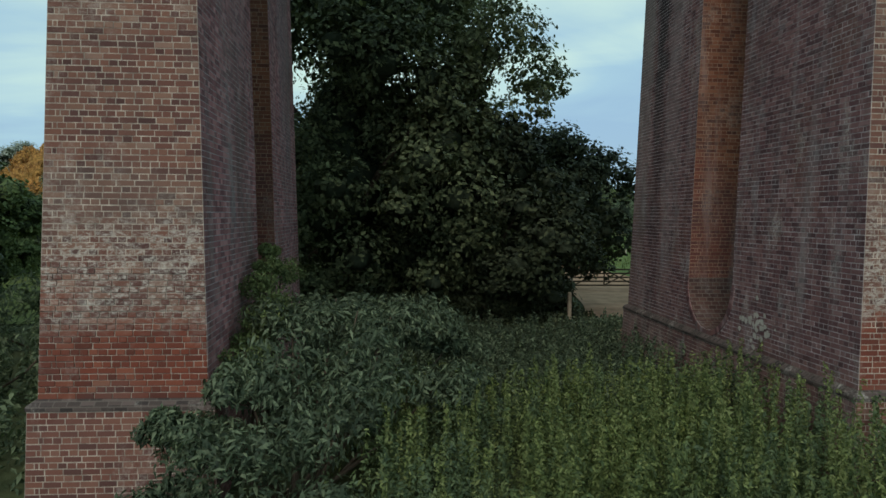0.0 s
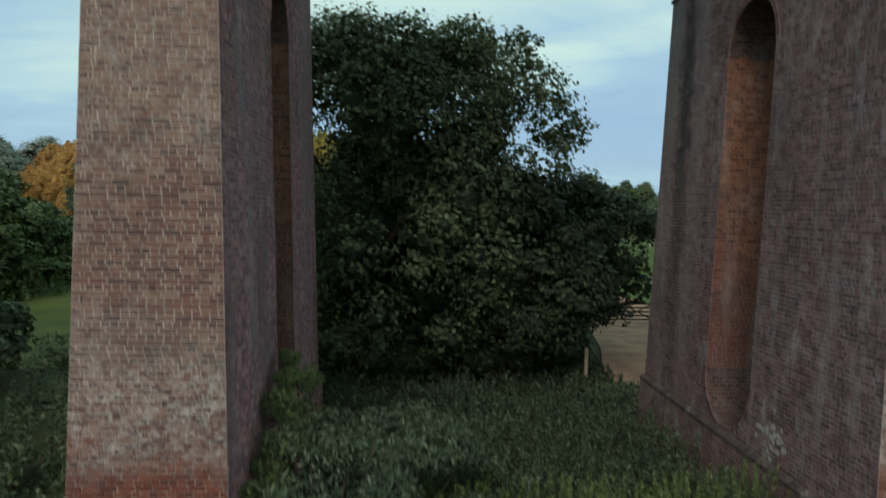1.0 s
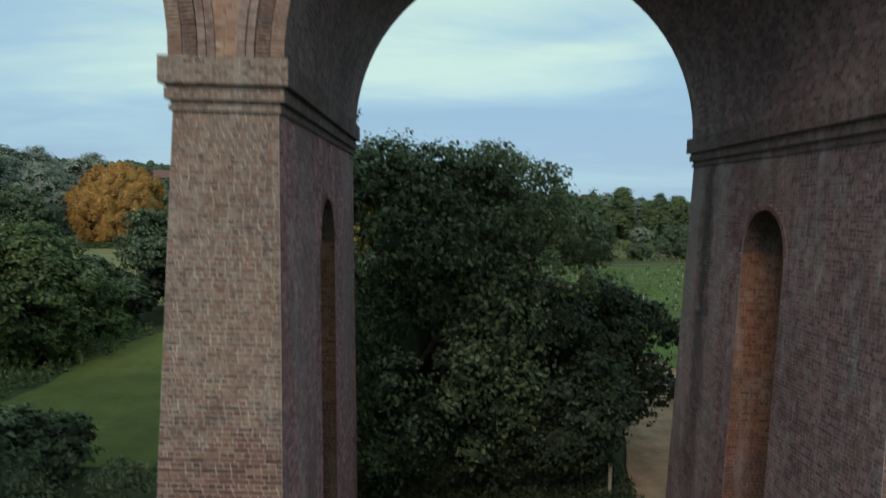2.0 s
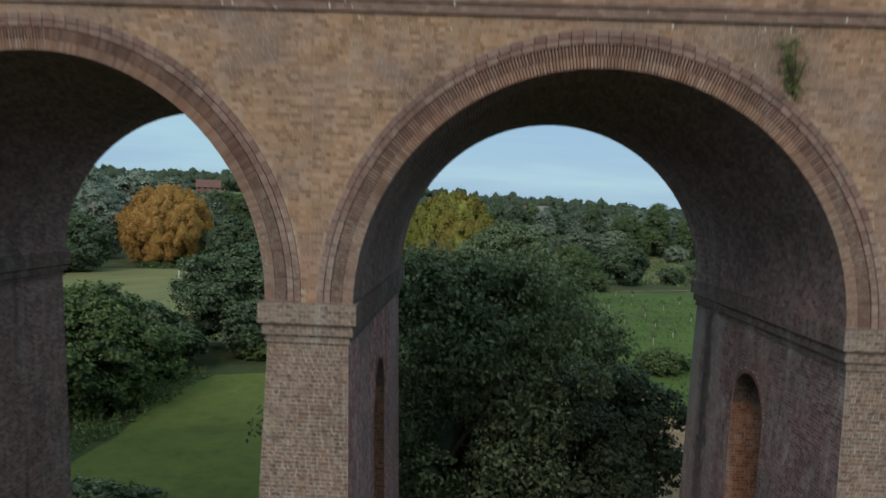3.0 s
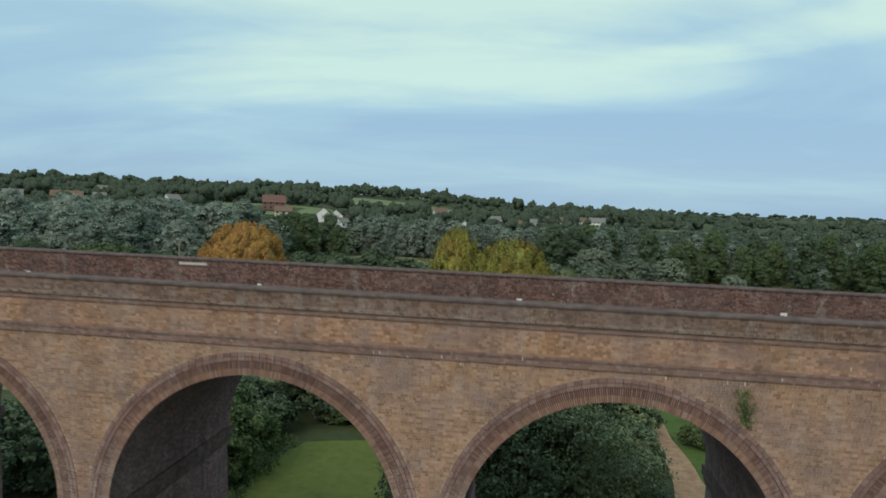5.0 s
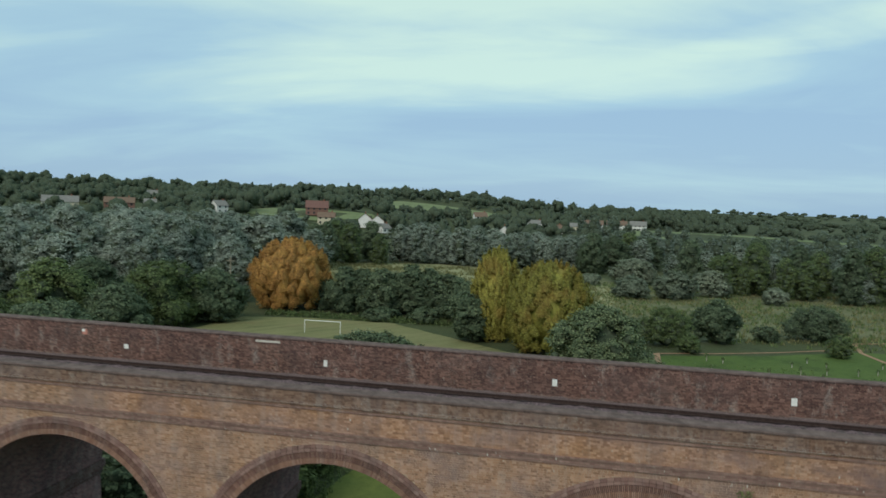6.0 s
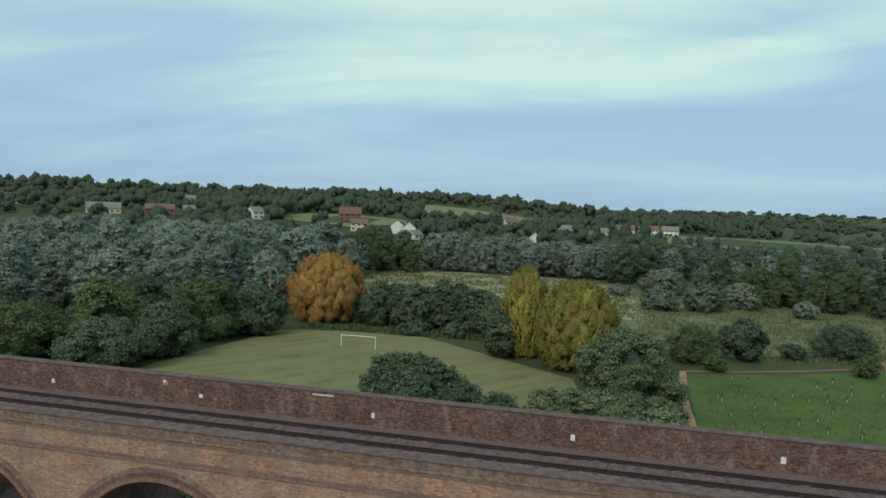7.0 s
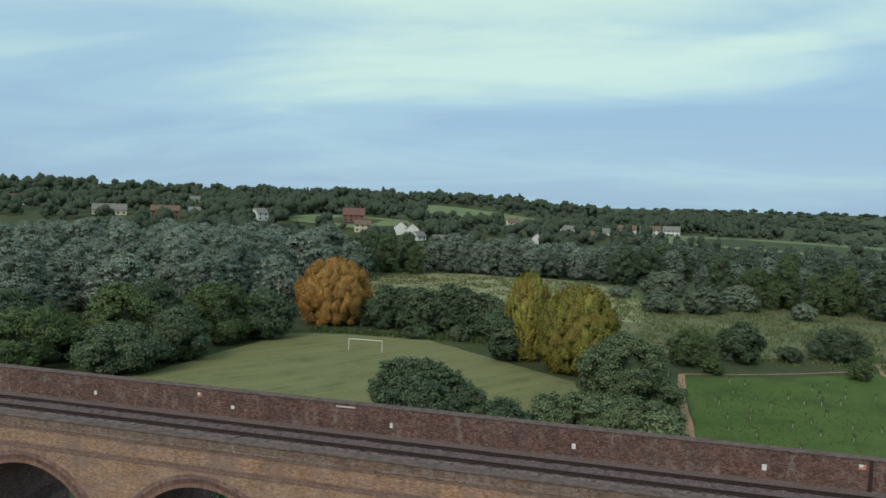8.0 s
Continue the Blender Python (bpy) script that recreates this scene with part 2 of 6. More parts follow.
def grass_mat(name, a, b_, c, scale=0.25, stripes=0.0, bare=None):
    m, nt, b = base_mat(name, 0.95)
    pos = world_pos(nt)
    col = ramp_node(nt, noise_node(nt, scale, 6, 0.62, vec=pos), [(0.32, a), (0.5, b_), (0.68, c)])
    dk = tuple(v * .62 for v in a)
    col = mix_node(nt, 0.45, col, ramp_node(nt, noise_node(nt, 1.1, 6, 0.75, vec=pos), [(0.32, dk), (0.5, b_), (0.7, c)]))
    col = mix_node(nt, span(nt, noise_node(nt, 0.13, 4, 0.6, vec=pos), 0.5, 0.66, 0, 0.5), col, dk)
    if stripes:
        tilt = nt.nodes.new("ShaderNodeVectorRotate")
        tilt.rotation_type = 'Z_AXIS'
        tilt.inputs["Angle"].default_value = radians(-52)
        nt.links.new(pos, tilt.inputs[0])
        st = noise_node(nt, 1.0, 3, 0.6, vec=tilt.outputs[0], stretch=(0.035, 0.42, 1))
        col = mix_node(nt, span(nt, st, 0.42, 0.6, 0, stripes), col, c)
    if bare:
        col = mix_node(nt, span(nt, noise_node(nt, 0.055, 3, 0.5, vec=pos), 0.56, 0.70, 0, 0.6), col, bare)
    nt.links.new(col, b.inputs["Base Color"])
    bump(nt, b, noise_node(nt, 14, 3, 0.7, vec=pos), 0.6, 0.05)
    return m


def plain_mat(name, c, rough=0.6, metal=0.0, vary=0.25, scale=6.0, bmp=0.0):
    m, nt, b = base_mat(name, rough)
    b.inputs["Metallic"].default_value = metal
    if rough >= 0.85:
        b.inputs["Specular IOR Level"].default_value = 0.08
    pos = world_pos(nt)
    n = noise_node(nt, scale, 5, 0.65, vec=pos)
    lo = tuple(v * (1 - vary) for v in c)
    hi = tuple(min(1, v * (1 + vary)) for v in c)
    nt.links.new(ramp_node(nt, n, [(0.3, lo), (0.7, hi)]), b.inputs["Base Color"])
    if bmp:
        bump(nt, b, n, 0.5, bmp)
    return m


MORTAR = (0.42, 0.38, 0.33)
MORTAR_BUFF = (0.37, 0.265, 0.19)
PAL_TAN = [(0.0, (0.080, 0.038, 0.034)), (0.16, (0.124, 0.056, 0.047)), (0.45, (0.172, 0.075, 0.057)), (0.75, (0.208, 0.096, 0.069)), (0.92, (0.240, 0.125, 0.088)), (1.0, (0.275, 0.163, 0.125))]
PAL_BUFF = [(0.0, (0.255, 0.137, 0.090)), (0.3, (0.358, 0.199, 0.128)), (0.65, (0.420, 0.238, 0.157)), (1.0, (0.52, 0.318, 0.228))]
PAL_SIDE = [(0.0, (0.100, 0.050, 0.054)), (0.3, (0.155, 0.076, 0.080)), (0.6, (0.205, 0.102, 0.102)), (0.85, (0.250, 0.132, 0.128)), (1.0, (0.30, 0.175, 0.17))]
PAL_RING = [(0.0, (0.270, 0.140, 0.098)), (0.4, (0.325, 0.175, 0.122)), (0.75, (0.365, 0.205, 0.147)), (1.0, (0.43, 0.255, 0.19))]
PAL_DARK = [(0.0, (0.075, 0.040, 0.035)), (0.5, (0.148, 0.078, 0.064)), (1.0, (0.255, 0.145, 0.115))]
PAL_STRING = [(0.0, (0.215, 0.118, 0.098)), (0.5, (0.27, 0.155, 0.128)), (1.0, (0.335, 0.205, 0.17))]
FRONT_ZONES = ((-1.0, 1.35, 0.15, (0.19, 0.115, 0.10), 0.6, 1.2), (1.35, 2.5, 0.6, (0.20, 0.062, 0.035), 0.75, 0.9),
               (3.55, 4.4, 0.4, (0.19, 0.155, 0.135), 0.8, 1.3), (6.6, 13.0, 1.6, (0.34, 0.225, 0.165), 0.42, 0.8))
LIME_ZONES = ((2.5, 3.75, 0.5, 0.80), (6.4, 12.0, 1.2, 0.42))
M_FRONT = brick_mat("brick_front", PAL_TAN, MORTAR, "island", 0.45, 0.4, 0.0, FRONT_ZONES, (), LIME_ZONES)
M_FRONT_ONE = brick_mat("brick_front_single", PAL_TAN, MORTAR, "object", 0.45, 0.4, 0.0, FRONT_ZONES, (), LIME_ZONES)
M_FRONT_TEX = brick_mat("brick_front_bonded", PAL_TAN, MORTAR, "texture", 0.3, 0.3, 0.0, FRONT_ZONES, (), LIME_ZONES)
SIDE_ZONES = ((-1.0, 1.6, 0.2, (0.24, 0.16, 0.14), 0.5, 1.2),)
SIDE_BLOTCH = ((0.55, (0.185, 0.085, 0.062), 0.50, 0.64, 0.7), (0.8, (0.075, 0.058, 0.060), 0.54, 0.68, 0.6), (1.6, (0.40, 0.35, 0.35), 0.57, 0.70, 0.55))
PAL_SIDE_PALE = [(p, (c[0] * 2.35, c[1] * 2.1, c[2] * 2.15)) for p, c in PAL_SIDE]
M_SIDE = brick_mat("brick_side", PAL_SIDE_PALE, MORTAR, "island", 0.75, 0.25, 0.28, SIDE_ZONES, ((6.6, 8.2, (0.36, 0.30, 0.31), 0.4), (1.2, 2.6, (0.33, 0.26, 0.27), 0.3)), blotch=SIDE_BLOTCH)
M_SIDE_TEX = brick_mat("brick_side_bonded", [(p, tuple(v * 1.4 for v in c)) for p, c in PAL_SIDE], (0.30, 0.265, 0.24), "texture", 0.4, 0.45, 0.35)
M_SIDE_STAIN = brick_mat("brick_side_stained", PAL_SIDE, MORTAR, "island", 0.85, 0.35, 0.30, SIDE_ZONES, ((7.25, 7.85, (0.022, 0.02, 0.022), 0.85), (8.1, 9.3, (0.33, 0.30, 0.27), 0.5), (6.3, 7.1, (0.36, 0.32, 0.31), 0.35)), blotch=SIDE_BLOTCH)
M_LEDGE = brick_mat("brick_ledge", [(0.0, (0.040, 0.032, 0.030)), (0.5, (0.078, 0.058, 0.052)), (1.0, (0.13, 0.095, 0.085))], (0.14, 0.115, 0.10), "texture", 0.9, 0.5)
M_JAMB = brick_mat("brick_jamb", [(0.0, (0.105, 0.037, 0.024)), (0.5, (0.200, 0.070, 0.038)), (1.0, (0.265, 0.115, 0.066))], MORTAR, "island", 0.35, 0.5, 0.25, ((-1.0, 4.9, 1.4, (0.150, 0.082, 0.074), 0.9, 0.7),))
BUFF_ZONES = ((11.9, 13.5, 0.7, (0.27, 0.165, 0.15), 0.75, 1.0),)
M_BUFF = brick_mat("brick_buff", PAL_BUFF, MORTAR, "island", 0.4, 0.4, 0.15, BUFF_ZONES, mottle=0.8, blotch=((0.30, (0.20, 0.115, 0.10), 0.55, 0.68, 0.55),))
M_BUFF_TEX = brick_mat("brick_buff_bonded", PAL_BUFF, (0.33, 0.235, 0.16), "texture", 0.4, 0.4, 0.15, BUFF_ZONES, mottle=0.8)
M_RING_RED = brick_mat("brick_ring_red", [(0.0, (0.211, 0.106, 0.083)), (0.5, (0.275, 0.145, 0.112)), (1.0, (0.356, 0.201, 0.157))], MORTAR, "island", 0.45, 0.35, 0.12, (), (), ((11.9, 14.2, 1.2, 0.6),))
M_RING = brick_mat("brick_ring", PAL_RING, MORTAR, "island", 0.45, 0.35, 0.12, (), (), ((11.9, 14.2, 1.2, 0.6),))
M_RING_OUT = brick_mat("brick_ring_outer", PAL_STRING, MORTAR, "island", 0.4, 0.4, 0.12, (), (), ((11.9, 13.4, 1.0, 0.4),))
M_DARK_TEX = brick_mat("brick_dark_bonded", PAL_DARK, (0.26, 0.195, 0.155), "texture", 0.6, 0.45, 0.0, mottle=0.15)
M_UPPER_TEX = brick_mat("brick_upper_bonded", [(0.0, (0.14, 0.080, 0.058)), (0.5, (0.21, 0.125, 0.090)), (1.0, (0.30, 0.19, 0.14))], (0.22, 0.16, 0.125), "texture", 0.55, 0.5, 0.15, mottle=0.3)
M_UPPER = brick_mat("brick_upper", [(0.0, (0.14, 0.080, 0.058)), (0.5, (0.21, 0.125, 0.090)), (1.0, (0.30, 0.19, 0.14))], (0.22, 0.16, 0.125), "island", 0.55, 0.5, 0.15, mottle=0.3)
M_DARK = brick_mat("brick_dark", PAL_DARK, MORTAR, "island", 0.5, 0.45, 0.0, mottle=0.15)
PAL_CAP = [(0.0, (0.12, 0.062, 0.05)), (0.4, (0.19, 0.105, 0.078)), (0.75, (0.25, 0.15, 0.11)), (1.0, (0.32, 0.21, 0.16))]
M_CAP_TEX = brick_mat("brick_capital", PAL_CAP, (0.36, 0.29, 0.24), "texture", 0.5, 0.35, 0.15, (), (), ((11.0, 12.2, 0.4, 0.35),))
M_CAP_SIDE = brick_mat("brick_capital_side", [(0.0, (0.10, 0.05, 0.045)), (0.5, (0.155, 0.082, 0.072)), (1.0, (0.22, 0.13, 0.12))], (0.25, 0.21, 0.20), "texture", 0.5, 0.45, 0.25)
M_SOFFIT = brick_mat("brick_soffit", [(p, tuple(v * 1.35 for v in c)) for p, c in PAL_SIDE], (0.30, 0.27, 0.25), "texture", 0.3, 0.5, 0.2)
M_MORTAR_BUFF = plain_mat("buff_mortar", MORTAR_BUFF, 0.95, vary=0.25, scale=3.0, bmp=0.004)
M_STRING = brick_mat("brick_string", PAL_STRING, (0.20, 0.15, 0.11), "texture", 0.3, 0.3)
M_JAMB_TEX = brick_mat("brick_jamb_bonded", [(0.0, (0.06, 0.030, 0.026)), (0.5, (0.09, 0.045, 0.037)), (1.0, (0.13, 0.07, 0.055))], (0.16, 0.13, 0.11), "texture", 0.2, 0.4, 0.2)
M_JAMB_BED = plain_mat("rust_stained_mortar", (0.25, 0.165, 0.12), 0.95, vary=0.4, scale=4.0, bmp=0.004)
M_RING_BED = plain_mat("dark_ring_mortar", (0.10, 0.072, 0.06), 0.95, vary=0.3, scale=3.0)
M_MORTAR = plain_mat("lime_mortar", (0.37, 0.315, 0.265), 0.95, vary=0.6, scale=5.0, bmp=0.004)
M_MORTAR_SIDE = plain_mat("lime_mortar_weathered", (0.43, 0.375, 0.375), 0.95, vary=0.5, scale=3.0, bmp=0.004)
M_COPING = plain_mat("coping_stone", (0.135, 0.095, 0.085), 0.9, vary=0.4, scale=2.5, bmp=0.01)
M_BALLAST = plain_mat("ballast_stone", (0.172, 0.124, 0.120), 0.95, vary=0.6, scale=14.0, bmp=0.04)
M_BALLAST_DARK = plain_mat("ballast_rusty", (0.138, 0.096, 0.100), 0.95, vary=0.6, scale=9.0, bmp=0.04)
# darker stone beside the rails, with the rails' shadow put into its colour
M_BALLAST_RAIL_SHADE = plain_mat("ballast_dark_rail_shadow", (0.075, 0.054, 0.058), 0.9, vary=0.5, scale=14.0, bmp=0.04)
M_RAIL = plain_mat("rail_steel", (0.075, 0.05, 0.045), 0.5, 0.5, 0.3)
M_SLEEPER = plain_mat("sleeper_timber", (0.105, 0.080, 0.078), 0.9, vary=0.4, scale=4)
M_WHITE = plain_mat("white_paint", (0.72, 0.71, 0.67), 0.6, vary=0.12)
M_PALE = plain_mat("pale_lime", (0.50, 0.46, 0.40), 0.8, vary=0.2)
M_PINK = plain_mat("faded_red_paint", (0.55, 0.24, 0.18), 0.7, vary=0.2)
# dark green for masses inside crowns: shade between boughs put into the colour
M_INNER_SHADE = plain_mat("inner_foliage_shade", (0.062, 0.078, 0.050), 0.95, vary=0.5, scale=2, bmp=0.1)
M_BARK = plain_mat("bark", (0.085, 0.065, 0.048), 0.95, vary=0.45, scale=5, bmp=0.03)
M_WOOD = plain_mat("weathered_timber", (0.27, 0.225, 0.165), 0.9, vary=0.3, scale=8, bmp=0.004)
M_GATE = plain_mat("dark_timber", (0.07, 0.055, 0.04), 0.85, vary=0.3, scale=8)
M_PATH = plain_mat("trodden_earth", (0.31, 0.195, 0.125), 0.95, vary=0.3, scale=1.2, bmp=0.02)
M_LEAF_TREE = leaf_mat("leaf_lime", (0.066, 0.083, 0.045), (0.138, 0.170, 0.086), (0.31, 0.345, 0.185), trans=0.18)
M_LEAF_AIRY = leaf_mat("leaf_ash", (0.085, 0.102, 0.056), (0.168, 0.198, 0.104), (0.34, 0.375, 0.205), trans=0.2)
# leaves under the tall crowns, darkened so their shade sits in the colour
M_LEAF_SHADED = leaf_mat("leaf_shaded_dark", (0.024, 0.034, 0.019), (0.045, 0.060, 0.031), (0.088, 0.105, 0.056), trans=0.15)
M_LEAF_ELDER = leaf_mat("leaf_elder", (0.032, 0.047, 0.030), (0.084, 0.115, 0.073), (0.18, 0.222, 0.140), grain=2.0)
M_LEAF_NETTLE = leaf_mat("leaf_nettle", (0.050, 0.075, 0.026), (0.120, 0.162, 0.052), (0.245, 0.285, 0.098), patch=0.5, patch_col=(0.081, 0.122, 0.085))
M_LEAF_SPIKE = leaf_mat("leaf_mugwort", (0.10, 0.13, 0.045), (0.17, 0.208, 0.075), (0.28, 0.31, 0.13), grain=6.0)
# blue raised a little: distance haze put into the leaf colour
M_LEAF_DARK = leaf_mat("leaf_hawthorn", (0.056, 0.082, 0.053), (0.112, 0.153, 0.090), (0.205, 0.250, 0.148), grain=2.2)
M_LEAF_GREEN = leaf_mat("leaf_field_maple", (0.064, 0.092, 0.039), (0.128, 0.176, 0.069), (0.227, 0.276, 0.118))
# grey-green willow with extra blue painted in for haze
M_LEAF_WILLOW = leaf_mat("leaf_willow", (0.195, 0.230, 0.208), (0.285, 0.332, 0.298), (0.41, 0.452, 0.415), grain=1.3)
M_LEAF_SALLOW = leaf_mat("leaf_sallow_bush", (0.098, 0.130, 0.072), (0.180, 0.225, 0.122), (0.31, 0.35, 0.20), grain=1.6)
M_LEAF_OSIER = leaf_mat("leaf_osier", (0.130, 0.160, 0.122), (0.218, 0.254, 0.192), (0.345, 0.38, 0.295), grain=1.6)
M_LEAF_STRAW = leaf_mat("meadow_straw", (0.10, 0.105, 0.045), (0.20, 0.19, 0.09), (0.34, 0.30, 0.165))
M_LEAF_ORANGE = leaf_mat("leaf_poplar_orange", (0.273, 0.146, 0.057), (0.482, 0.255, 0.081), (0.674, 0.387, 0.121), patch=0.5, patch_col=(0.578, 0.366, 0.096), grain=1.6)
M_LEAF_YELLOW = leaf_mat("leaf_poplar_yellow", (0.165, 0.14, 0.036), (0.315, 0.28, 0.065), (0.45, 0.42, 0.10), patch=0.5, patch_col=(0.36, 0.225, 0.06), grain=2.2, patch_scale=0.22)
# far and valley leaves hold the haze in their raised blue
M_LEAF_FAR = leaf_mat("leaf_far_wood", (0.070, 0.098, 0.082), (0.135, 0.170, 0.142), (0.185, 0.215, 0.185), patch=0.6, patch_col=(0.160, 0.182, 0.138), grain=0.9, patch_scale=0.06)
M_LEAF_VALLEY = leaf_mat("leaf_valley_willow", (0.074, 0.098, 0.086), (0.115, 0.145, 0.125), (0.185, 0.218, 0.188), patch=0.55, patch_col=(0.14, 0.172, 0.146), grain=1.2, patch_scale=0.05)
M_LEAF_CONIFER = leaf_mat("leaf_conifer", (0.030, 0.045, 0.036), (0.050, 0.070, 0.052), (0.085, 0.105, 0.078), grain=1.5)
M_GROUND = grass_mat("rough_ground", (0.040, 0.054, 0.021), (0.060, 0.072, 0.029), (0.096, 0.094, 0.043), 0.02)
M_LAWN = grass_mat("mown_lawn", (0.081, 0.104, 0.023), (0.112, 0.132, 0.031), (0.151, 0.163, 0.042), 0.08)
M_PITCH = grass_mat("pitch_turf", (0.132, 0.138, 0.054), (0.164, 0.162, 0.068), (0.202, 0.188, 0.084), 0.05, 0.75, (0.225, 0.160, 0.088))
M_PLANTATION = grass_mat("plantation_grass", (0.048, 0.081, 0.016), (0.070, 0.109, 0.022), (0.100, 0.137, 0.032), 0.06)
M_MEADOW = grass_mat("dry_meadow", (0.16, 0.175, 0.08), (0.25, 0.245, 0.125), (0.34, 0.31, 0.18), 0.045)
M_ROUGH = grass_mat("rough_meadow", (0.072, 0.082, 0.038), (0.128, 0.134, 0.064), (0.205, 0.182, 0.102), 0.05)
M_FIELD = grass_mat("far_field", (0.13, 0.17, 0.07), (0.16, 0.19, 0.085), (0.20, 0.215, 0.11), 0.02)


# ---- mesh helpers ----
def grid_mesh(name, verts, faces, mat, uvs=None, smooth=False):
    me = bpy.data.meshes.new(name)
    v = np.asarray(verts, dtype=np.float32).reshape(-1, 3)
    f = np.asarray(faces, dtype=np.int32)
    k = f.shape[1]
    me.vertices.add(len(v))
    me.vertices.foreach_set("co", v.ravel())
    me.loops.add(f.size)
    me.loops.foreach_set("vertex_index", f.ravel())
    me.polygons.add(len(f))
    me.polygons.foreach_set("loop_start", np.arange(0, f.size, k, dtype=np.int32))
    me.polygons.foreach_set("use_smooth", np.full(len(f), smooth, dtype=bool))
    if uvs is not None:
        me.uv_layers.new(name="UVMap").data.foreach_set("uv", np.asarray(uvs, dtype=np.float32).ravel())
    me.materials.append(mat)
    me.update(calc_edges=True)
    me.validate()
    return me


def box_uv(bm):
    uv = bm.loops.layers.uv.verify()
    for f in bm.faces:
        n = f.normal
        for lp in f.loops:
            c = lp.vert.co
            if abs(n.z) > 0.8:
                lp[uv].uv = (c.x, c.y)
            elif abs(n.y) > abs(n.x):
                lp[uv].uv = (c.x, c.z)
            else:
                lp[uv].uv = (c.y, c.z)


def bm_mesh(name, bm, mat):
    bm.normal_update()
    box_uv(bm)
    me = bpy.data.meshes.new(name)
    bm.to_mesh(me)
    bm.free()
    me.materials.append(mat)
    return me


def part(name, data, material, parent, label="", kind=""):
    """One mesh object under a thing or a part; data: a bmesh or a finished mesh."""
    me = bm_mesh(name, data, material) if isinstance(data, bmesh.types.BMesh) else data
    ob = new(name, me)
    ob.parent = parent
    if label or kind:
        tagged(ob, label, kind=kind)
    return ob


def thing(name, label, category, group="", kind="", at=(0, 0, 0)):
    ob = new(name)
    ob.empty_display_size = 0.3
    ob.location = at
    return tagged(ob, label, category, group, kind)


def box(bm, x0, x1, y0, y1, z0, z1, bevel=0.0):
    vs = [bm.verts.new(p) for p in ((x0, y0, z0), (x1, y0, z0), (x1, y1, z0), (x0, y1, z0), (x0, y0, z1), (x1, y0, z1), (x1, y1, z1), (x0, y1, z1))]
    fs = [bm.faces.new([vs[i] for i in q]) for q in ((3, 2, 1, 0), (4, 5, 6, 7), (0, 1, 5, 4), (1, 2, 6, 5), (2, 3, 7, 6), (3, 0, 4, 7))]
    if bevel:
        bmesh.ops.bevel(bm, geom=list({e for f in fs for e in f.edges}), offset=bevel, segments=1, affect='EDGES')


def tube(bm, pts, radii, sides=7):
    """A tapered limb along pts."""
    rings = []
    for i, p in enumerate(pts):
        p = Vector(p)
        d = (Vector(pts[min(i + 1, len(pts) - 1)]) - Vector(pts[max(i - 1, 0)])).normalized()
        a = d.orthogonal().normalized()
        b = d.cross(a)
        rings.append([bm.verts.new(p + radii[i] * (math.cos(t) * a + math.sin(t) * b)) for t in np.linspace(0, 2 * math.pi, sides, endpoint=False)])
    for r0, r1 in zip(rings, rings[1:]):
        for j in range(sides):
            bm.faces.new((r0[j], r0[(j + 1) % sides], r1[(j + 1) % sides], r1[j]))
    bm.faces.new(rings[-1])


# ---- terrain ----
def smooth01(a, b, v):
    t = np.clip((v - a) / (b - a), 0, 1)
    return t * t * (3 - 2 * t)


def terrain(x, y):
    """Flat valley floor, rising beyond it to low wooded hills."""
    x, y = np.asarray(x, float), np.asarray(y, float)
    u = y - 0.35 * x
    a = 20 - 10 * smooth01(-160, 10, x) - 6 * smooth01(60, 300, x)
    h = a * smooth01(300, 520, u)
    h = h + (13 - 5 * smooth01(-100, 150, x) - 6 * smooth01(150, 420, x)) * smooth01(560, 820, u)
    h = h + 22 * smooth01(1300, 2400, y) * smooth01(-200, 500, x) + 10 * smooth01(700, 1500, u) * smooth01(0, -500, x)
    return h


def build_ground():
    s = np.linspace(-1, 1, 171)
    xs = 3600 * np.sign(s) * np.abs(s) ** 2.3
    ys = 30 + 3800 * np.sign(s) * np.abs(s) ** 2.3
    X, Y = np.meshgrid(xs, ys)
    Z = terrain(X, Y)
    v = np.stack([X, Y, Z], -1).reshape(-1, 3)
    n = len(s)
    i = np.arange(n - 1)[:, None] * n + np.arange(n - 1)[None, :]
    f = np.stack([i, i + 1, i + n + 1, i + n], -1).reshape(-1, 4)
    ob = new("ground", grid_mesh("ground", v, f, M_GROUND, smooth=True))
    tagged(ob, "rough green valley floor rising to low hills", "ground", kind="structure")


build_ground()
rng = np.random.default_rng(5)


def sheet(name, outline, mat, label, category, lift=0.03, wob=0.6, seed=1):
    """A patch of other ground cover with an uneven edge, lying on the terrain; outline in metres."""
    r = np.random.default_rng(seed)
    pts = []
    for (x0, y0), (x1, y1) in zip(outline, outline[1:] + outline[:1]):
        k = max(2, int(math.hypot(x1 - x0, y1 - y0) / 1.5))
        for j in range(k):
            t = j / k
            x, y = x0 + (x1 - x0) * t, y0 + (y1 - y0) * t
            pts.append((x + wob * .5 * (noise.noise((x * .35, y * .35, seed)) + .5 * noise.noise((x, y, seed))), y + wob * .5 * noise.noise((x * .35, y * .35, seed + 9))))
    bm = bmesh.new()
    vs = [bm.verts.new((x, y, float(terrain(x, y)) + lift)) for x, y in pts]
    bmesh.ops.triangulate(bm, faces=[bm.faces.new(vs)])
    bmesh.ops.recalc_face_normals(bm, faces=bm.faces[:])
    ob = new(name, bm_mesh(name, bm, mat))
    return tagged(ob, label, category, kind="structure")


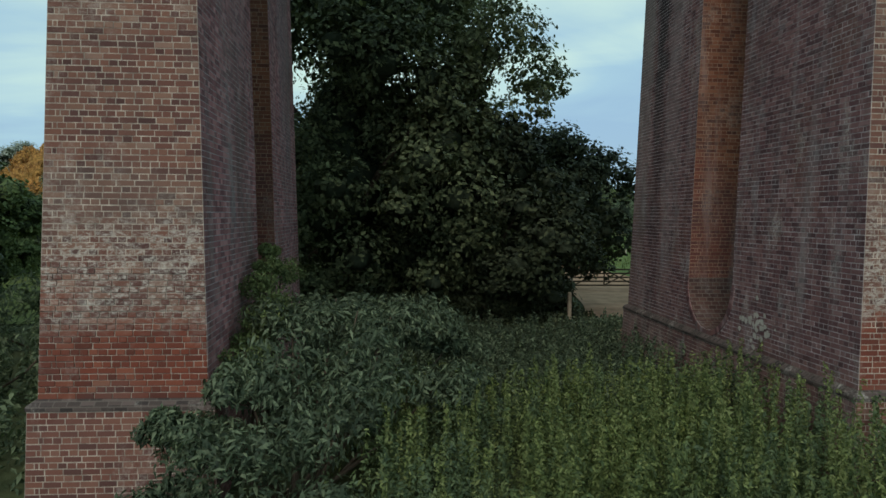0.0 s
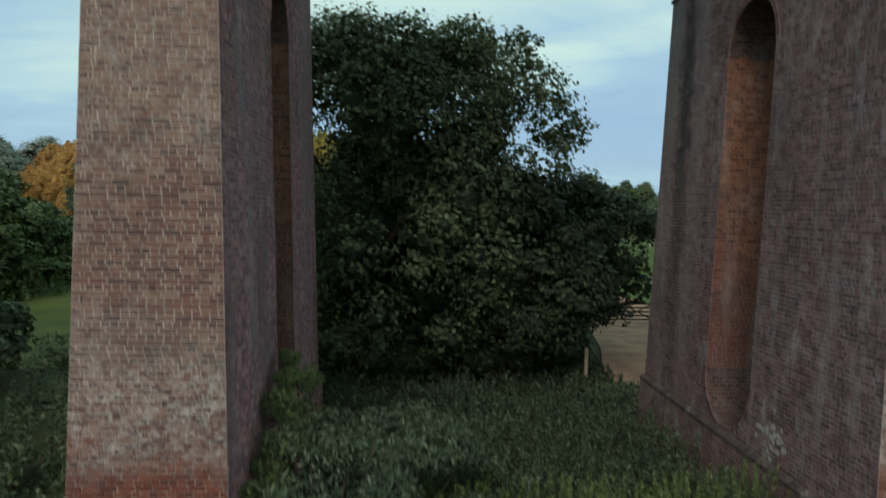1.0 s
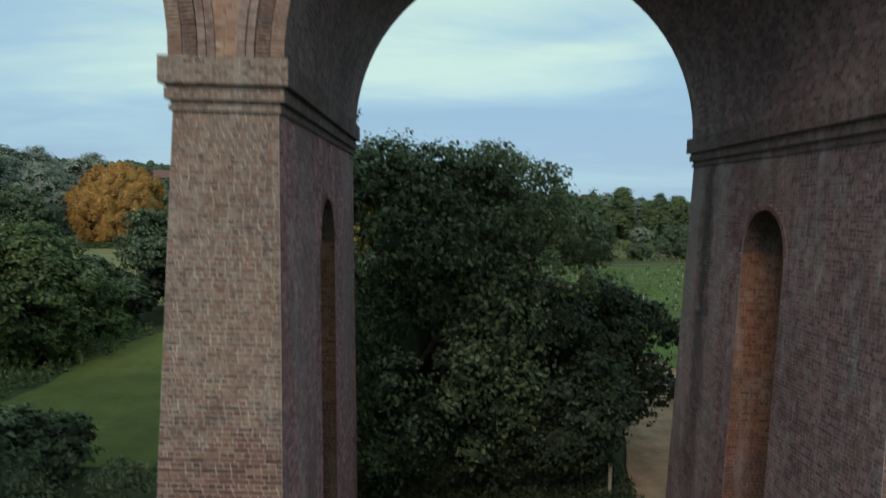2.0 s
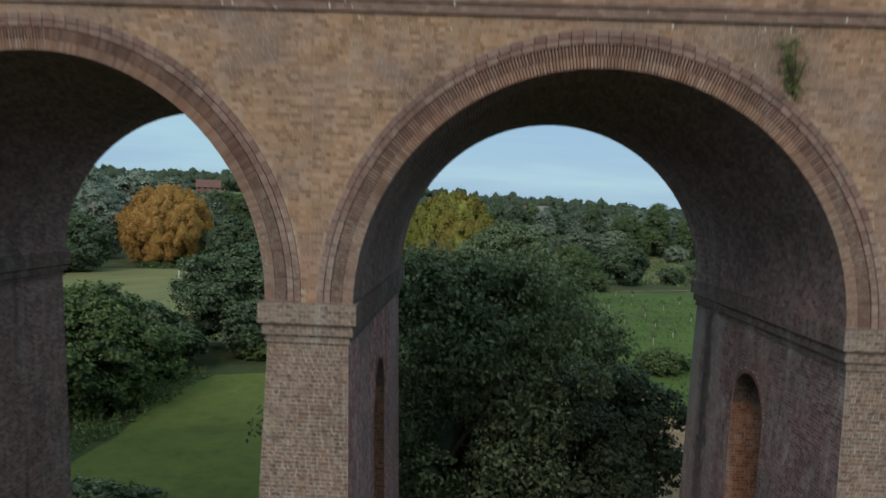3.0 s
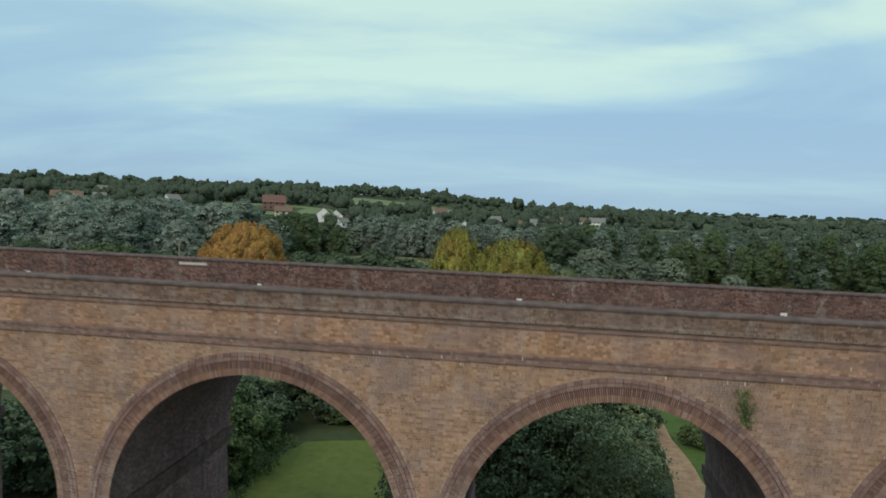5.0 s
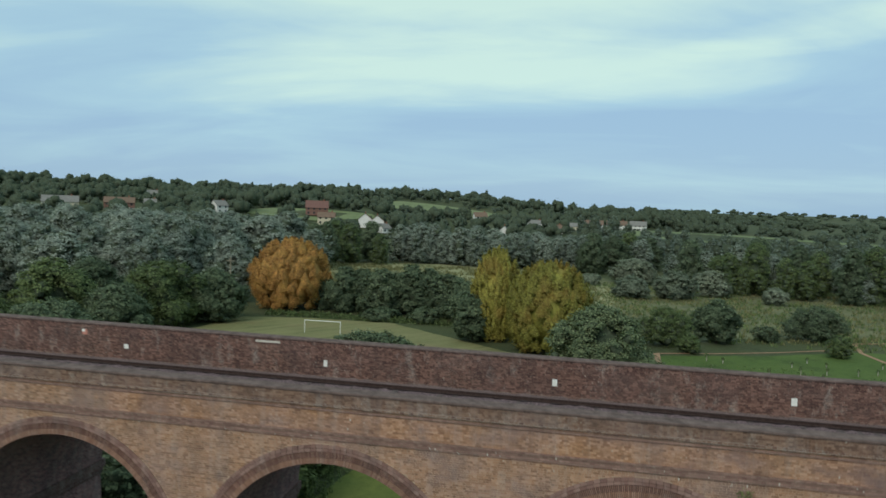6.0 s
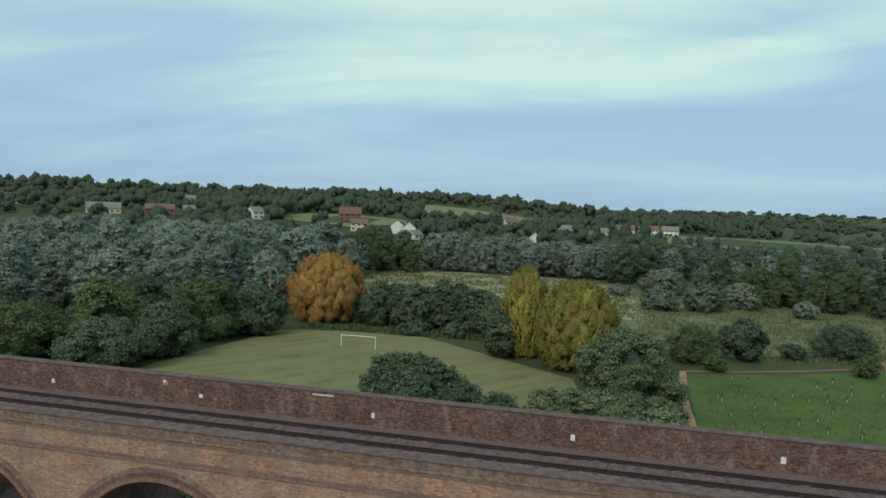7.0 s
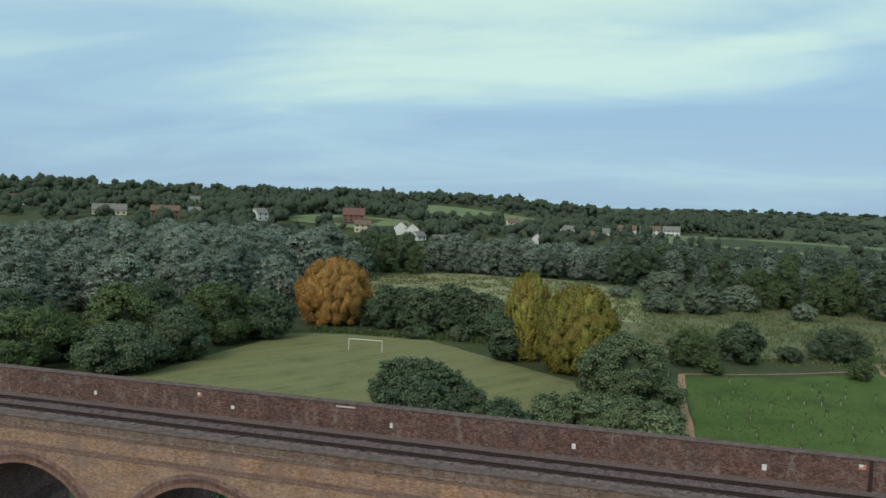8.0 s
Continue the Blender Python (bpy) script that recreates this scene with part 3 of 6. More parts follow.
sheet("lawn", [(-17.5, 17), (-17, 26), (-18.2, 34), (-17, 41.5), (-9, 44), (0, 42), (1, 24), (-4, 15), (-10, 15)], M_LAWN, "mown bright green grass beyond the viaduct", "grass", 0.03, 0.7, 2)
sheet("pitch", [(-84, 60), (-74, 76), (-71, 98), (-67, 121), (-53, 124), (-34, 124), (-16, 109), (-1, 97), (4, 78), (2, 60), (-30, 52), (-60, 50)], M_PITCH, "worn pale green football pitch turf", "grass", 0.05, 0.8, 3)
sheet("plantation", [(17.4, 26), (17.3, 70), (19.6, 108), (38, 114), (58, 124), (110, 130), (140, 60), (90, 24)], M_PLANTATION, "bright green grass planted with saplings", "grass", 0.05, 0.6, 4)
sheet("meadow", [(-100, 215), (-96, 262), (-40, 285), (10, 262), (22, 238), (60, 222), (120, 205), (130, 140), (60, 142), (24, 124), (8, 140), (-30, 150), (-60, 165)], M_ROUGH, "rough green-brown meadow grass", "grass", 0.04, 2.0, 5)
sheet("dry_meadow", [(-104, 205), (-98, 262), (-40, 285), (-2, 268), (12, 240), (20, 205), (14, 170), (-20, 168), (-60, 170)], M_MEADOW, "dry straw-coloured meadow grass", "grass", 0.08, 1.6, 15)
sheet("far_field", [(-210, 395), (-196, 450), (-130, 440), (-120, 420), (-150, 385)], M_FIELD, "pale green field on the hillside", "field", 0.3, 1.0, 6)
sheet("hill_field", [(-190, 560), (-185, 650), (-60, 640), (-70, 560)], M_FIELD, "pale green field on the hillside", "field", 0.6, 1.0, 7)
sheet("valley_field", [(40, 470), (30, 560), (420, 640), (520, 500), (300, 430)], M_FIELD, "flat pale field beyond the trees", "field", 0.6, 1.0, 8)


def ribbon(name, line, widths, label, lift=0.07, seed=3):
    r = np.random.default_rng(seed)
    bm = bmesh.new()
    prev = None
    dense = []
    for i in range(len(line) - 1):
        k = max(2, int(math.dist(line[i], line[i + 1]) / 1.2))
        for j in range(k):
            t = j / k
            dense.append((line[i][0] * (1 - t) + line[i + 1][0] * t, line[i][1] * (1 - t) + line[i + 1][1] * t, widths[i] * (1 - t) + widths[i + 1] * t))
    dense.append((*line[-1], widths[-1]))
    for i, (x, y, w) in enumerate(dense):
        a, b = dense[max(i - 1, 0)], dense[min(i + 1, len(dense) - 1)]
        d = Vector((b[0] - a[0], b[1] - a[1])).normalized()
        q = Vector((-d.y, d.x))
        wl, wr = w * (.5 + .07 * math.sin(i * .37 + 1) + .04 * math.sin(i * .83)), w * (.5 + .07 * math.sin(i * .31 + 4) + .04 * math.sin(i * .71 + 2))
        cur = [bm.verts.new((x + q.x * o, y + q.y * o, float(terrain(x, y)) + lift)) for o in (wl, -wr)]
        if prev:
            bm.faces.new((prev[0], prev[1], cur[1], cur[0]))
        prev = cur
    bmesh.ops.recalc_face_normals(bm, faces=bm.faces[:])
    tagged(new(name, bm_mesh(name, bm, M_PATH)), label, "path", kind="structure")


ribbon("path", [(11.6, 10.5), (12.2, 16), (14, 24), (16.4, 33), (16.6, 42), (16.3, 50), (16.4, 62), (16.6, 72), (17.3, 90), (18.6, 104), (19.2, 110)],
       [2.6, 2.8, 3.6, 3.4, 2.4, 1.8, 1.5, 1.4, 1.4, 1.3, 1.2], "trodden pale earth footpath beside the grass")
ribbon("field_path", [(19.2, 110), (30, 113.5), (42, 118.5), (54, 125), (61, 134), (75, 140), (100, 146)], [0.7, 0.6, 0.6, 0.7, 1.0, 1.0, 1.0], "narrow pale footpath along the planted field", 0.08, 4)
ribbon("branch_path", [(61, 133), (59, 124), (60, 113), (66, 100)], [0.9, 0.9, 1.0, 1.0], "narrow pale footpath branching across grass", 0.09, 5)

# ---- viaduct ----
PITCH, XC, R, GRAD, WIDE = 10.82, 0.10, 4.56, 0.0083, 8.85
NECK, SPRING = 11.20, 11.97
PIERS = range(-6, 5)
viaduct = thing("viaduct", "tall Victorian brick railway viaduct with round arches", "viaduct")


def fall(x):
    return -GRAD * (x - XC)


def half(z):
    return 0.775 + 0.028 * (NECK - z)


def setback(z):
    return 0.028 * (NECK - z)


NY0, NY1, NZ0, NZ1 = 3.44, 5.38, 2.47, 9.03     # opening through each pier: sides, and where its arcs begin
NR, NYC = (NY1 - NY0) / 2, (NY0 + NY1) / 2


def pier_mesh(top):
    """A tapering pier with a tall arched opening through it."""
    bm = bmesh.new()
    arc = [math.pi * i / 12 for i in range(13)]
    up = [(NYC - NR * math.cos(a), NZ1 + NR * math.sin(a)) for a in arc]
    dn = [(NYC - NR * math.cos(a), NZ0 - NR * math.sin(a)) for a in arc]
    lo = -0.3
    for s in (-1, 1):
        cells = []
        zs = np.linspace(lo, top, 14)
        for a, b in zip(zs, zs[1:]):
            cells.append(((-setback(a), a), (NY0, a), (NY0, b), (-setback(b), b)))
            cells.append(((NY1, a), (WIDE + setback(a), a), (WIDE + setback(b), b), (NY1, b)))
        for (p, q), (u, v) in zip(zip(up, up[1:]), zip(dn, dn[1:])):
            cells.append((p, q, (q[0], top), (p[0], top)))
            cells.append(((u[0], lo), (v[0], lo), v, u))
        for c in cells:
            vs = [bm.verts.new((s * half(z), y, z)) for y, z in c]
            bm.faces.new(vs if s < 0 else vs[::-1])
    loop = up + dn[::-1]
    for (y0, z0), (y1, z1) in zip(loop, loop[1:] + loop[:1]):
        bm.faces.new([bm.verts.new(p) for p in ((-half(z0), y0, z0), (-half(z1), y1, z1), (half(z1), y1, z1), (half(z0), y0, z0))])
    zs = np.linspace(lo, top, 14)
    for f, sg in ((lambda z: -setback(z), 1), (lambda z: WIDE + setback(z), -1)):
        for a, b in zip(zs, zs[1:]):
            vs = [bm.verts.new(p) for p in ((-half(a), f(a), a), (half(a), f(a), a), (half(b), f(b), b), (-half(b), f(b), b))]
            bm.faces.new(vs if sg > 0 else vs[::-1])
    bmesh.ops.remove_doubles(bm, verts=bm.verts[:], dist=0.0005)
    return bm


def plinth_mesh(grow):
    bm = bmesh.new()
    z0, z1, z2 = -0.3, 1.30, 1.42
    rings = []
    for z, g in ((z0, grow), (z1, grow), (z2, 0.0)):
        h, f = half(z) + g, setback(z) + g
        rings.append([bm.verts.new(p) for p in ((-h, -f, z), (h, -f, z), (h, WIDE + f, z), (-h, WIDE + f, z))])
    for r0, r1 in zip(rings, rings[1:]):
        for j in range(4):
            bm.faces.new((r0[j], r0[(j + 1) % 4], r1[(j + 1) % 4], r1[j]))
    bm.faces.new(rings[-1])
    return bm


def ledge_mesh():
    """Rounded course of blackened bricks on the plinth's shoulder."""
    bm = bmesh.new()
    rings = []
    for z, g in ((1.29, .085), (1.292, .105), (1.345, .106), (1.362, .095), (1.425, .012), (1.43, 0.0)):
        h, f = half(z) + g, setback(z) + g
        rings.append([bm.verts.new(p) for p in ((-h, -f, z), (h, -f, z), (h, WIDE + f, z), (-h, WIDE + f, z))])
    for r0, r1 in zip(rings, rings[1:]):
        for j in range(4):
            bm.faces.new((r0[j], r0[(j + 1) % 4], r1[(j + 1) % 4], r1[j]))
    return bm


CAP = ((NECK, NECK + .075, .045), (NECK + .075, NECK + .155, .02), (NECK + .155, NECK + .325, .095), (NECK + .325, NECK + .375, .07), (NECK + .375, SPRING, .165))


def capital_mesh():
    """Stepped mouldings swept round the pier in one profile."""
    bm = bmesh.new()
    prof = []
    for z0, z1, g in CAP:
        prof += [(z0 + .004, g), (z1 - .004, g)]
    prof = [(NECK - .002, 0.0)] + prof + [(SPRING, .03)]
    rings = [[bm.verts.new(p) for p in ((-.775 - g, -g, z), (.775 + g, -g, z), (.775 + g, WIDE + g, z), (-.775 - g, WIDE + g, z))] for z, g in prof]
    for r0, r1 in zip(rings, rings[1:]):
        for j in range(4):
            bm.faces.new((r0[j], r0[(j + 1) % 4], r1[(j + 1) % 4], r1[j]))
    bm.faces.new(rings[-1])
    return bm


piers = {}
for k in PIERS:
    x = XC + k * PITCH
    dz = fall(x)
    detailed = k in (0, 1)
    p = part("pier", pier_mesh(NECK + dz), M_MORTAR if detailed else M_SIDE_TEX, viaduct, "tapering weathered brick pier with a tall arched opening")
    p.location = (x, 0, 0)
    if not detailed:
        p.data.materials.append(M_FRONT_TEX)
        for f in p.data.polygons:
            if abs(f.normal.y) > 0.9 and f.center.y < 0.0:
                f.material_index = 1
    else:
        p.data.materials.append(M_MORTAR_SIDE)
        for f in p.data.polygons:
            if abs(f.normal.x) > 0.9:
                f.material_index = 1
    p.data.materials.append(M_JAMB_BED if detailed else M_JAMB_TEX)
    for f in p.data.polygons:
        if NY0 - .02 < f.center.y < NY1 + .02 and abs(f.normal.x) < .3:
            f.material_index = len(p.data.materials) - 1
            if f.center.z < NZ0 or f.center.z > NZ1:
                f.material_index = len(p.data.materials)
    p.data.materials.append(M_JAMB_TEX)
    piers[k] = p
    pl = part("plinth", plinth_mesh(0.09), M_MORTAR if detailed else M_FRONT_TEX, p, "stepped brick plinth")
    part("ledge", ledge_mesh(), M_LEDGE, pl, "blackened lime-flecked ledge course")
    cp = part("capital", capital_mesh(), M_CAP_TEX, p, "stepped brick capital")
    cp.location = (0, 0, dz)
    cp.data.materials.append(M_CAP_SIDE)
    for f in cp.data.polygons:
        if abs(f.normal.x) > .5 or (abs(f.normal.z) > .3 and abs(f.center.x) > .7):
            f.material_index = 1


# joined bricks laid on a surface
class Bricks:
    def __init__(self):
        self.v, self.n = [], 0

    def add(self, corners):
        """corners: (k, 8, 3), four outer then four inner."""
        self.v.append(np.asarray(corners, np.float32).reshape(-1, 3))
        self.n += len(corners)

    def mesh(self, name, mat):
        v = np.concatenate(self.v)
        o = (np.arange(self.n) * 8)[:, None, None]
        q = np.array([(0, 1, 2, 3), (0, 4, 5, 1), (1, 5, 6, 2), (2, 6, 7, 3), (3, 7, 4, 0)])[None]
        return grid_mesh(name, v, (q + o).reshape(-1, 4), mat)


def bond(z0, z1, ulo, uhi, keep=None, course=0.079, seed=0, joint=0.010):
    """English bond: rows of (u0, u1, za, zb), headers and stretchers by turns, cut to the edges ulo(z), uhi(z)."""
    r = np.random.default_rng(seed)
    out = []
    for i in range(int(round((z1 - z0) / course))):
        za, zb = z0 + i * course + joint / 2, z0 + (i + 1) * course - joint / 2
        zc = (za + zb) / 2
        lo, hi = ulo(zc), uhi(zc)
        w = 0.1125 if i % 2 else 0.225
        us = [lo]
        u = lo + w + r.uniform(-.05, .05)
        if i % 2:
            us += [u, u + 0.056]
            u += 0.056 + w
        while u < hi - 0.05:
            us.append(u)
            u += w
        us.append(hi)
        for a, b in zip(us, us[1:]):
            if b - a < 0.03:
                continue
            if keep is None or keep((a + b) / 2, zc, a, b):
                j = r.normal(0, 0.0012, 4)
                out.append((a + joint / 2 + j[0], b - joint / 2 + j[1], za + j[2], zb + j[3]))
    return np.array(out)


def lay(bricks, cells, place, seed=0, proud=0.002):
    """place(u, z, d) gives the point d metres out of the surface."""
    if not len(cells):
        return
    r = np.random.default_rng(seed + 99)
    k = len(cells)
    d = proud + r.random(k) ** 2 * 0.0035
    a, b, lo, hi = cells.T
    c = 0.0015
    out = [place(a + c, lo + c, d), place(b - c, lo + c, d), place(b - c, hi - c, d), place(a + c, hi - c, d)]
    back = np.full(k, -0.004)
    out += [place(a, lo, back), place(b, lo, back), place(b, hi, back), place(a, hi, back)]
    bricks.add(np.stack(out, 1))


def pt(x, y, z):
    return np.stack(np.broadcast_arrays(np.asarray(x, float), np.asarray(y, float), np.asarray(z, float)), -1)


def cut_opening(cells):
    """Bricks cut off square where they meet the opening or the ring round its arcs."""
    out = []
    for a, b, lo, hi in cells:
        z = (lo + hi) / 2
        off = max(z - NZ1, NZ0 - z, 0.0)
        r = NR if off == 0 else NR + .12
        if off >= r:
            out.append((a, b, lo, hi))
            continue
        h = math.sqrt(r * r - off * off)
        for u0, u1 in ((a, min(b, NYC - h)), (max(a, NYC + h), b)):
            if u1 - u0 > .015:
                out.append((u0, u1, lo, hi))
    return np.array(out)


SINGLE = []     # the bricks nearest the camera, laid one by one at the end


def brick_pier(k, side):
    """Front and one side of a pier in single bricks."""
    x = XC + k * PITCH
    top = NECK + fall(x)
    fr = Bricks()
    cells = bond(1.42, top, lambda z: -half(z), lambda z: half(z), seed=k)
    if k == 0:
        m = (cells[:, 2] > 1.4) & (cells[:, 3] < 4.3)
        SINGLE.extend(cells[m][:300])
        cells = np.concatenate([cells[m][300:], cells[~m]])
    lay(fr, cells, lambda u, z, d: pt(u, -setback(z) - d, z), k)
    cells = bond(-0.3, 1.28, lambda z: -half(z) - .09, lambda z: half(z) + .09, seed=k + 5)
    lay(fr, cells, lambda u, z, d: pt(u, -setback(z) - .09 - d, z), k)
    part("front_brickwork", fr.mesh("front_brickwork", M_FRONT), M_FRONT, piers[k], "tan and red brick face with lime stains", "stuff")
    sd = Bricks()
    cells = cut_opening(bond(1.42, top, lambda z: -setback(z), lambda z: WIDE + setback(z), seed=k + 9))
    lay(sd, cells, lambda u, z, d: pt(side * (half(z) + d), u, z), k)
    cells = bond(-0.3, 1.28, lambda z: -setback(z) - .09, lambda z: WIDE + setback(z) + .09, seed=k + 15)
    lay(sd, cells, lambda u, z, d: pt(side * (half(z) + .09 + d), u, z), k)
    part("side_brickwork", sd.mesh("side_brickwork", M_SIDE if k == 0 else M_SIDE_STAIN), M_SIDE, piers[k], "dark purple-brown brick side with pale streaks", "stuff")
    ar = Bricks()
    for zc, sg, lo, hi in ((NZ1, 1, 0, math.pi), (NZ0, -1, 0, math.pi)):
        n = 38
        q = []
        for i in range(n):
            a0, a1 = math.pi * (i + .08) / n, math.pi * (i + .92) / n
            c = [(NYC - r * math.cos(a), zc + sg * r * math.sin(a)) for r, a in ((NR, a0), (NR, a1), (NR + .11, a1), (NR + .11, a0))]
            q.append([(side * (half(z) + .022), y, z) for y, z in c] + [(side * (half(z) - .05), y, z) for y, z in c])
        ar.add(q)
    part("opening_ring", ar.mesh("opening_ring", M_SIDE if k == 0 else M_SIDE_STAIN), M_SIDE, piers[k], "ring of bricks on edge round the opening", "stuff")
    jb = Bricks()
    cells = bond(NZ0, NZ1, lambda z: -half(z), lambda z: half(z), seed=k + 21)
    lay(jb, cells, lambda u, z, d: pt(u, NY1 - d, z), k)
    lay(jb, cells, lambda u, z, d: pt(u, NY0 + d, z), k)
    part("opening_brickwork", jb.mesh("opening_brickwork", M_JAMB), M_JAMB, piers[k], "orange-red brick lining of the opening", "stuff")


brick_pier(0, 1)
brick_pier(1, -1)


# arches: soffit, rings of bricks on edge, spandrel
def arch_soffit(xc):
    n, ys = 40, np.linspace(0.0, WIDE, 13)
    th = np.linspace(0, math.pi, n + 1)
    v, f, uv = [], [], []
    for t in th:
        for y in ys:
            x = xc - (R) * math.cos(t)
            v.append((x, y, SPRING + R * math.sin(t) + fall(x)))
    m = len(ys)
    for i in range(n):
        for j in range(m - 1):
            a = i * m + j
            f.append((a, a + 1, a + m + 1, a + m))
            for ii, jj in ((i, j), (i, j + 1), (i + 1, j + 1), (i + 1, j)):
                uv.append((ys[jj], R * th[ii]))
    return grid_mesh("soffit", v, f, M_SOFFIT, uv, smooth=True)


def ring_bricks(xc, r0, r1, proud, seed, depth=0.06, course=0.082, gap=.08):
    """One ring of bricks on edge round an arch, ending where it meets the next arch's ring."""
    n = int(math.pi * (r0 + r1) / 2 / course)
    r = np.random.default_rng(seed)
    out = []
    for i in range(n):
        a0, a1 = math.pi * (i + gap) / n, math.pi * (i + 1 - gap) / n
        am = (a0 + a1) / 2
        if abs(r1 * math.cos(am)) > PITCH / 2 - 0.01:
            continue
        d = proud + r.random() * 0.008
        ra, rb = r0 + 0.005, r1 - 0.005
        ring = [(ra, a0), (ra, a1), (rb, a1), (rb, a0)]
        p = [(xc - q * math.cos(a), SPRING + q * math.sin(a)) for q, a in ring]
        out.append([(x, -d, z + fall(x)) for x, z in p] + [(x, depth, z + fall(x)) for x, z in p])
    return out


def spandrel_mesh(kl, y, flip):
    """Wall between pier kl and the next, above the arch, up to the string course; one sheet at y."""
    xc = XC + (kl + .5) * PITCH
    x0, x1 = XC + kl * PITCH, XC + (kl + 1) * PITCH
    top = 17.42
    rr = R + (.69 if y == 0.0 else 0)
    cols = [(xc - rr * math.cos(t), SPRING + rr * math.sin(t)) for t in np.linspace(0, math.pi, 61)]
    cols = [c for c in cols if x0 < c[0] < x1]
    edge = SPRING + math.sqrt(max(0.0, rr * rr - (PITCH / 2) ** 2))
    cols = [(x0, edge)] + cols + [(x1, edge)]
    bm = bmesh.new()
    for (a, za), (b, zb) in zip(cols, cols[1:]):
        if b - a < 1e-6:
            continue
        q = [(a, y, za + fall(a)), (b, y, zb + fall(b)), (b, y, top + fall(b)), (a, y, top + fall(a))]
        vs = [bm.verts.new(p) for p in q]
        bm.faces.new(vs[::-1] if flip else vs)
    return bm


for k in list(PIERS)[:-1]:
    xc = XC + (k + .5) * PITCH
    near = -2 <= k <= 1
    a = part("arch", arch_soffit(xc), M_SOFFIT, viaduct, "round brick arch barrel, dark underneath")
    inner, outer = Bricks(), Bricks()
    inner.add(ring_bricks(xc, R, R + .215, 0.012, k + 40, course=.062, gap=.14))
    middle = Bricks()
    middle.add(ring_bricks(xc, R + .215, R + .43, 0.010, k + 60, course=.062, gap=.24))
    outer.add(ring_bricks(xc, R + .440, R + .565, 0.020, k + 80, course=.225, gap=.03))
    outer.add(ring_bricks(xc, R + .570, R + .70, 0.026, k + 81, course=.225, gap=.03))
    part("arch_ring", inner.mesh("arch_ring", M_RING), M_RING, a, "pinkish-tan ring of bricks on edge", "stuff")
    part("arch_ring", middle.mesh("arch_ring", M_RING_RED), M_RING_RED, a, "reddish ring of bricks on edge with open joints", "stuff")
    part("hood_ring", outer.mesh("hood_ring", M_RING_OUT), M_RING_OUT, a, "darker outer ring of bricks", "stuff")
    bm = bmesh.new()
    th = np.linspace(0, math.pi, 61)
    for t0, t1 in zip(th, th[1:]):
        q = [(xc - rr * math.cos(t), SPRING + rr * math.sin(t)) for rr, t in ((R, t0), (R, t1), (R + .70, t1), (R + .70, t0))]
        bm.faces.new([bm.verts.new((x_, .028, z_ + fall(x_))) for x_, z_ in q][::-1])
    part("ring_bed", bm, M_RING_BED, a, "dark recessed mortar behind the ring bricks")
    s = part("spandrel_wall", spandrel_mesh(k, 0.0, False), M_MORTAR_BUFF if near else M_BUFF_TEX, viaduct, "buff brick spandrel wall")
    part("back_face", spandrel_mesh(k, WIDE, True), M_BUFF_TEX, s)
    if near:
        x0, x1 = XC + k * PITCH, XC + (k + 1) * PITCH

        def clear(u, z, a_, b_, xc=xc):
            return min((u - xc) ** 2, 1e9) + (z - SPRING) ** 2 > (R + .70) ** 2
        bk = Bricks()
        cells = bond(SPRING, 17.42, lambda z: x0, lambda z: x1, clear, seed=k + 33)
        lay(bk, cells, lambda u, z, d: pt(u, -d + 0.0, z + fall(u)), k)
        part("brickwork", bk.mesh("brickwork", M_BUFF), M_BUFF, s, "", "stuff")

XL, XR = XC + PIERS[0] * PITCH - 1, XC + PIERS[-1] * PITCH + 1


def long_box(y0, y1, z0, z1, step=3.0, x0=XL, x1=XR, bevel=0.0):
    """A course that runs along the viaduct and falls with it."""
    bm = bmesh.new()
    box(bm, x0, x1, y0, y1, z0, z1, bevel)
    bmesh.ops.bisect_plane(bm, geom=bm.verts[:] + bm.edges[:] + bm.faces[:], plane_co=(0, 0, 0), plane_no=(1, 0, 0))
    for v in bm.verts:
        v.co.z += fall(v.co.x)
    return bm


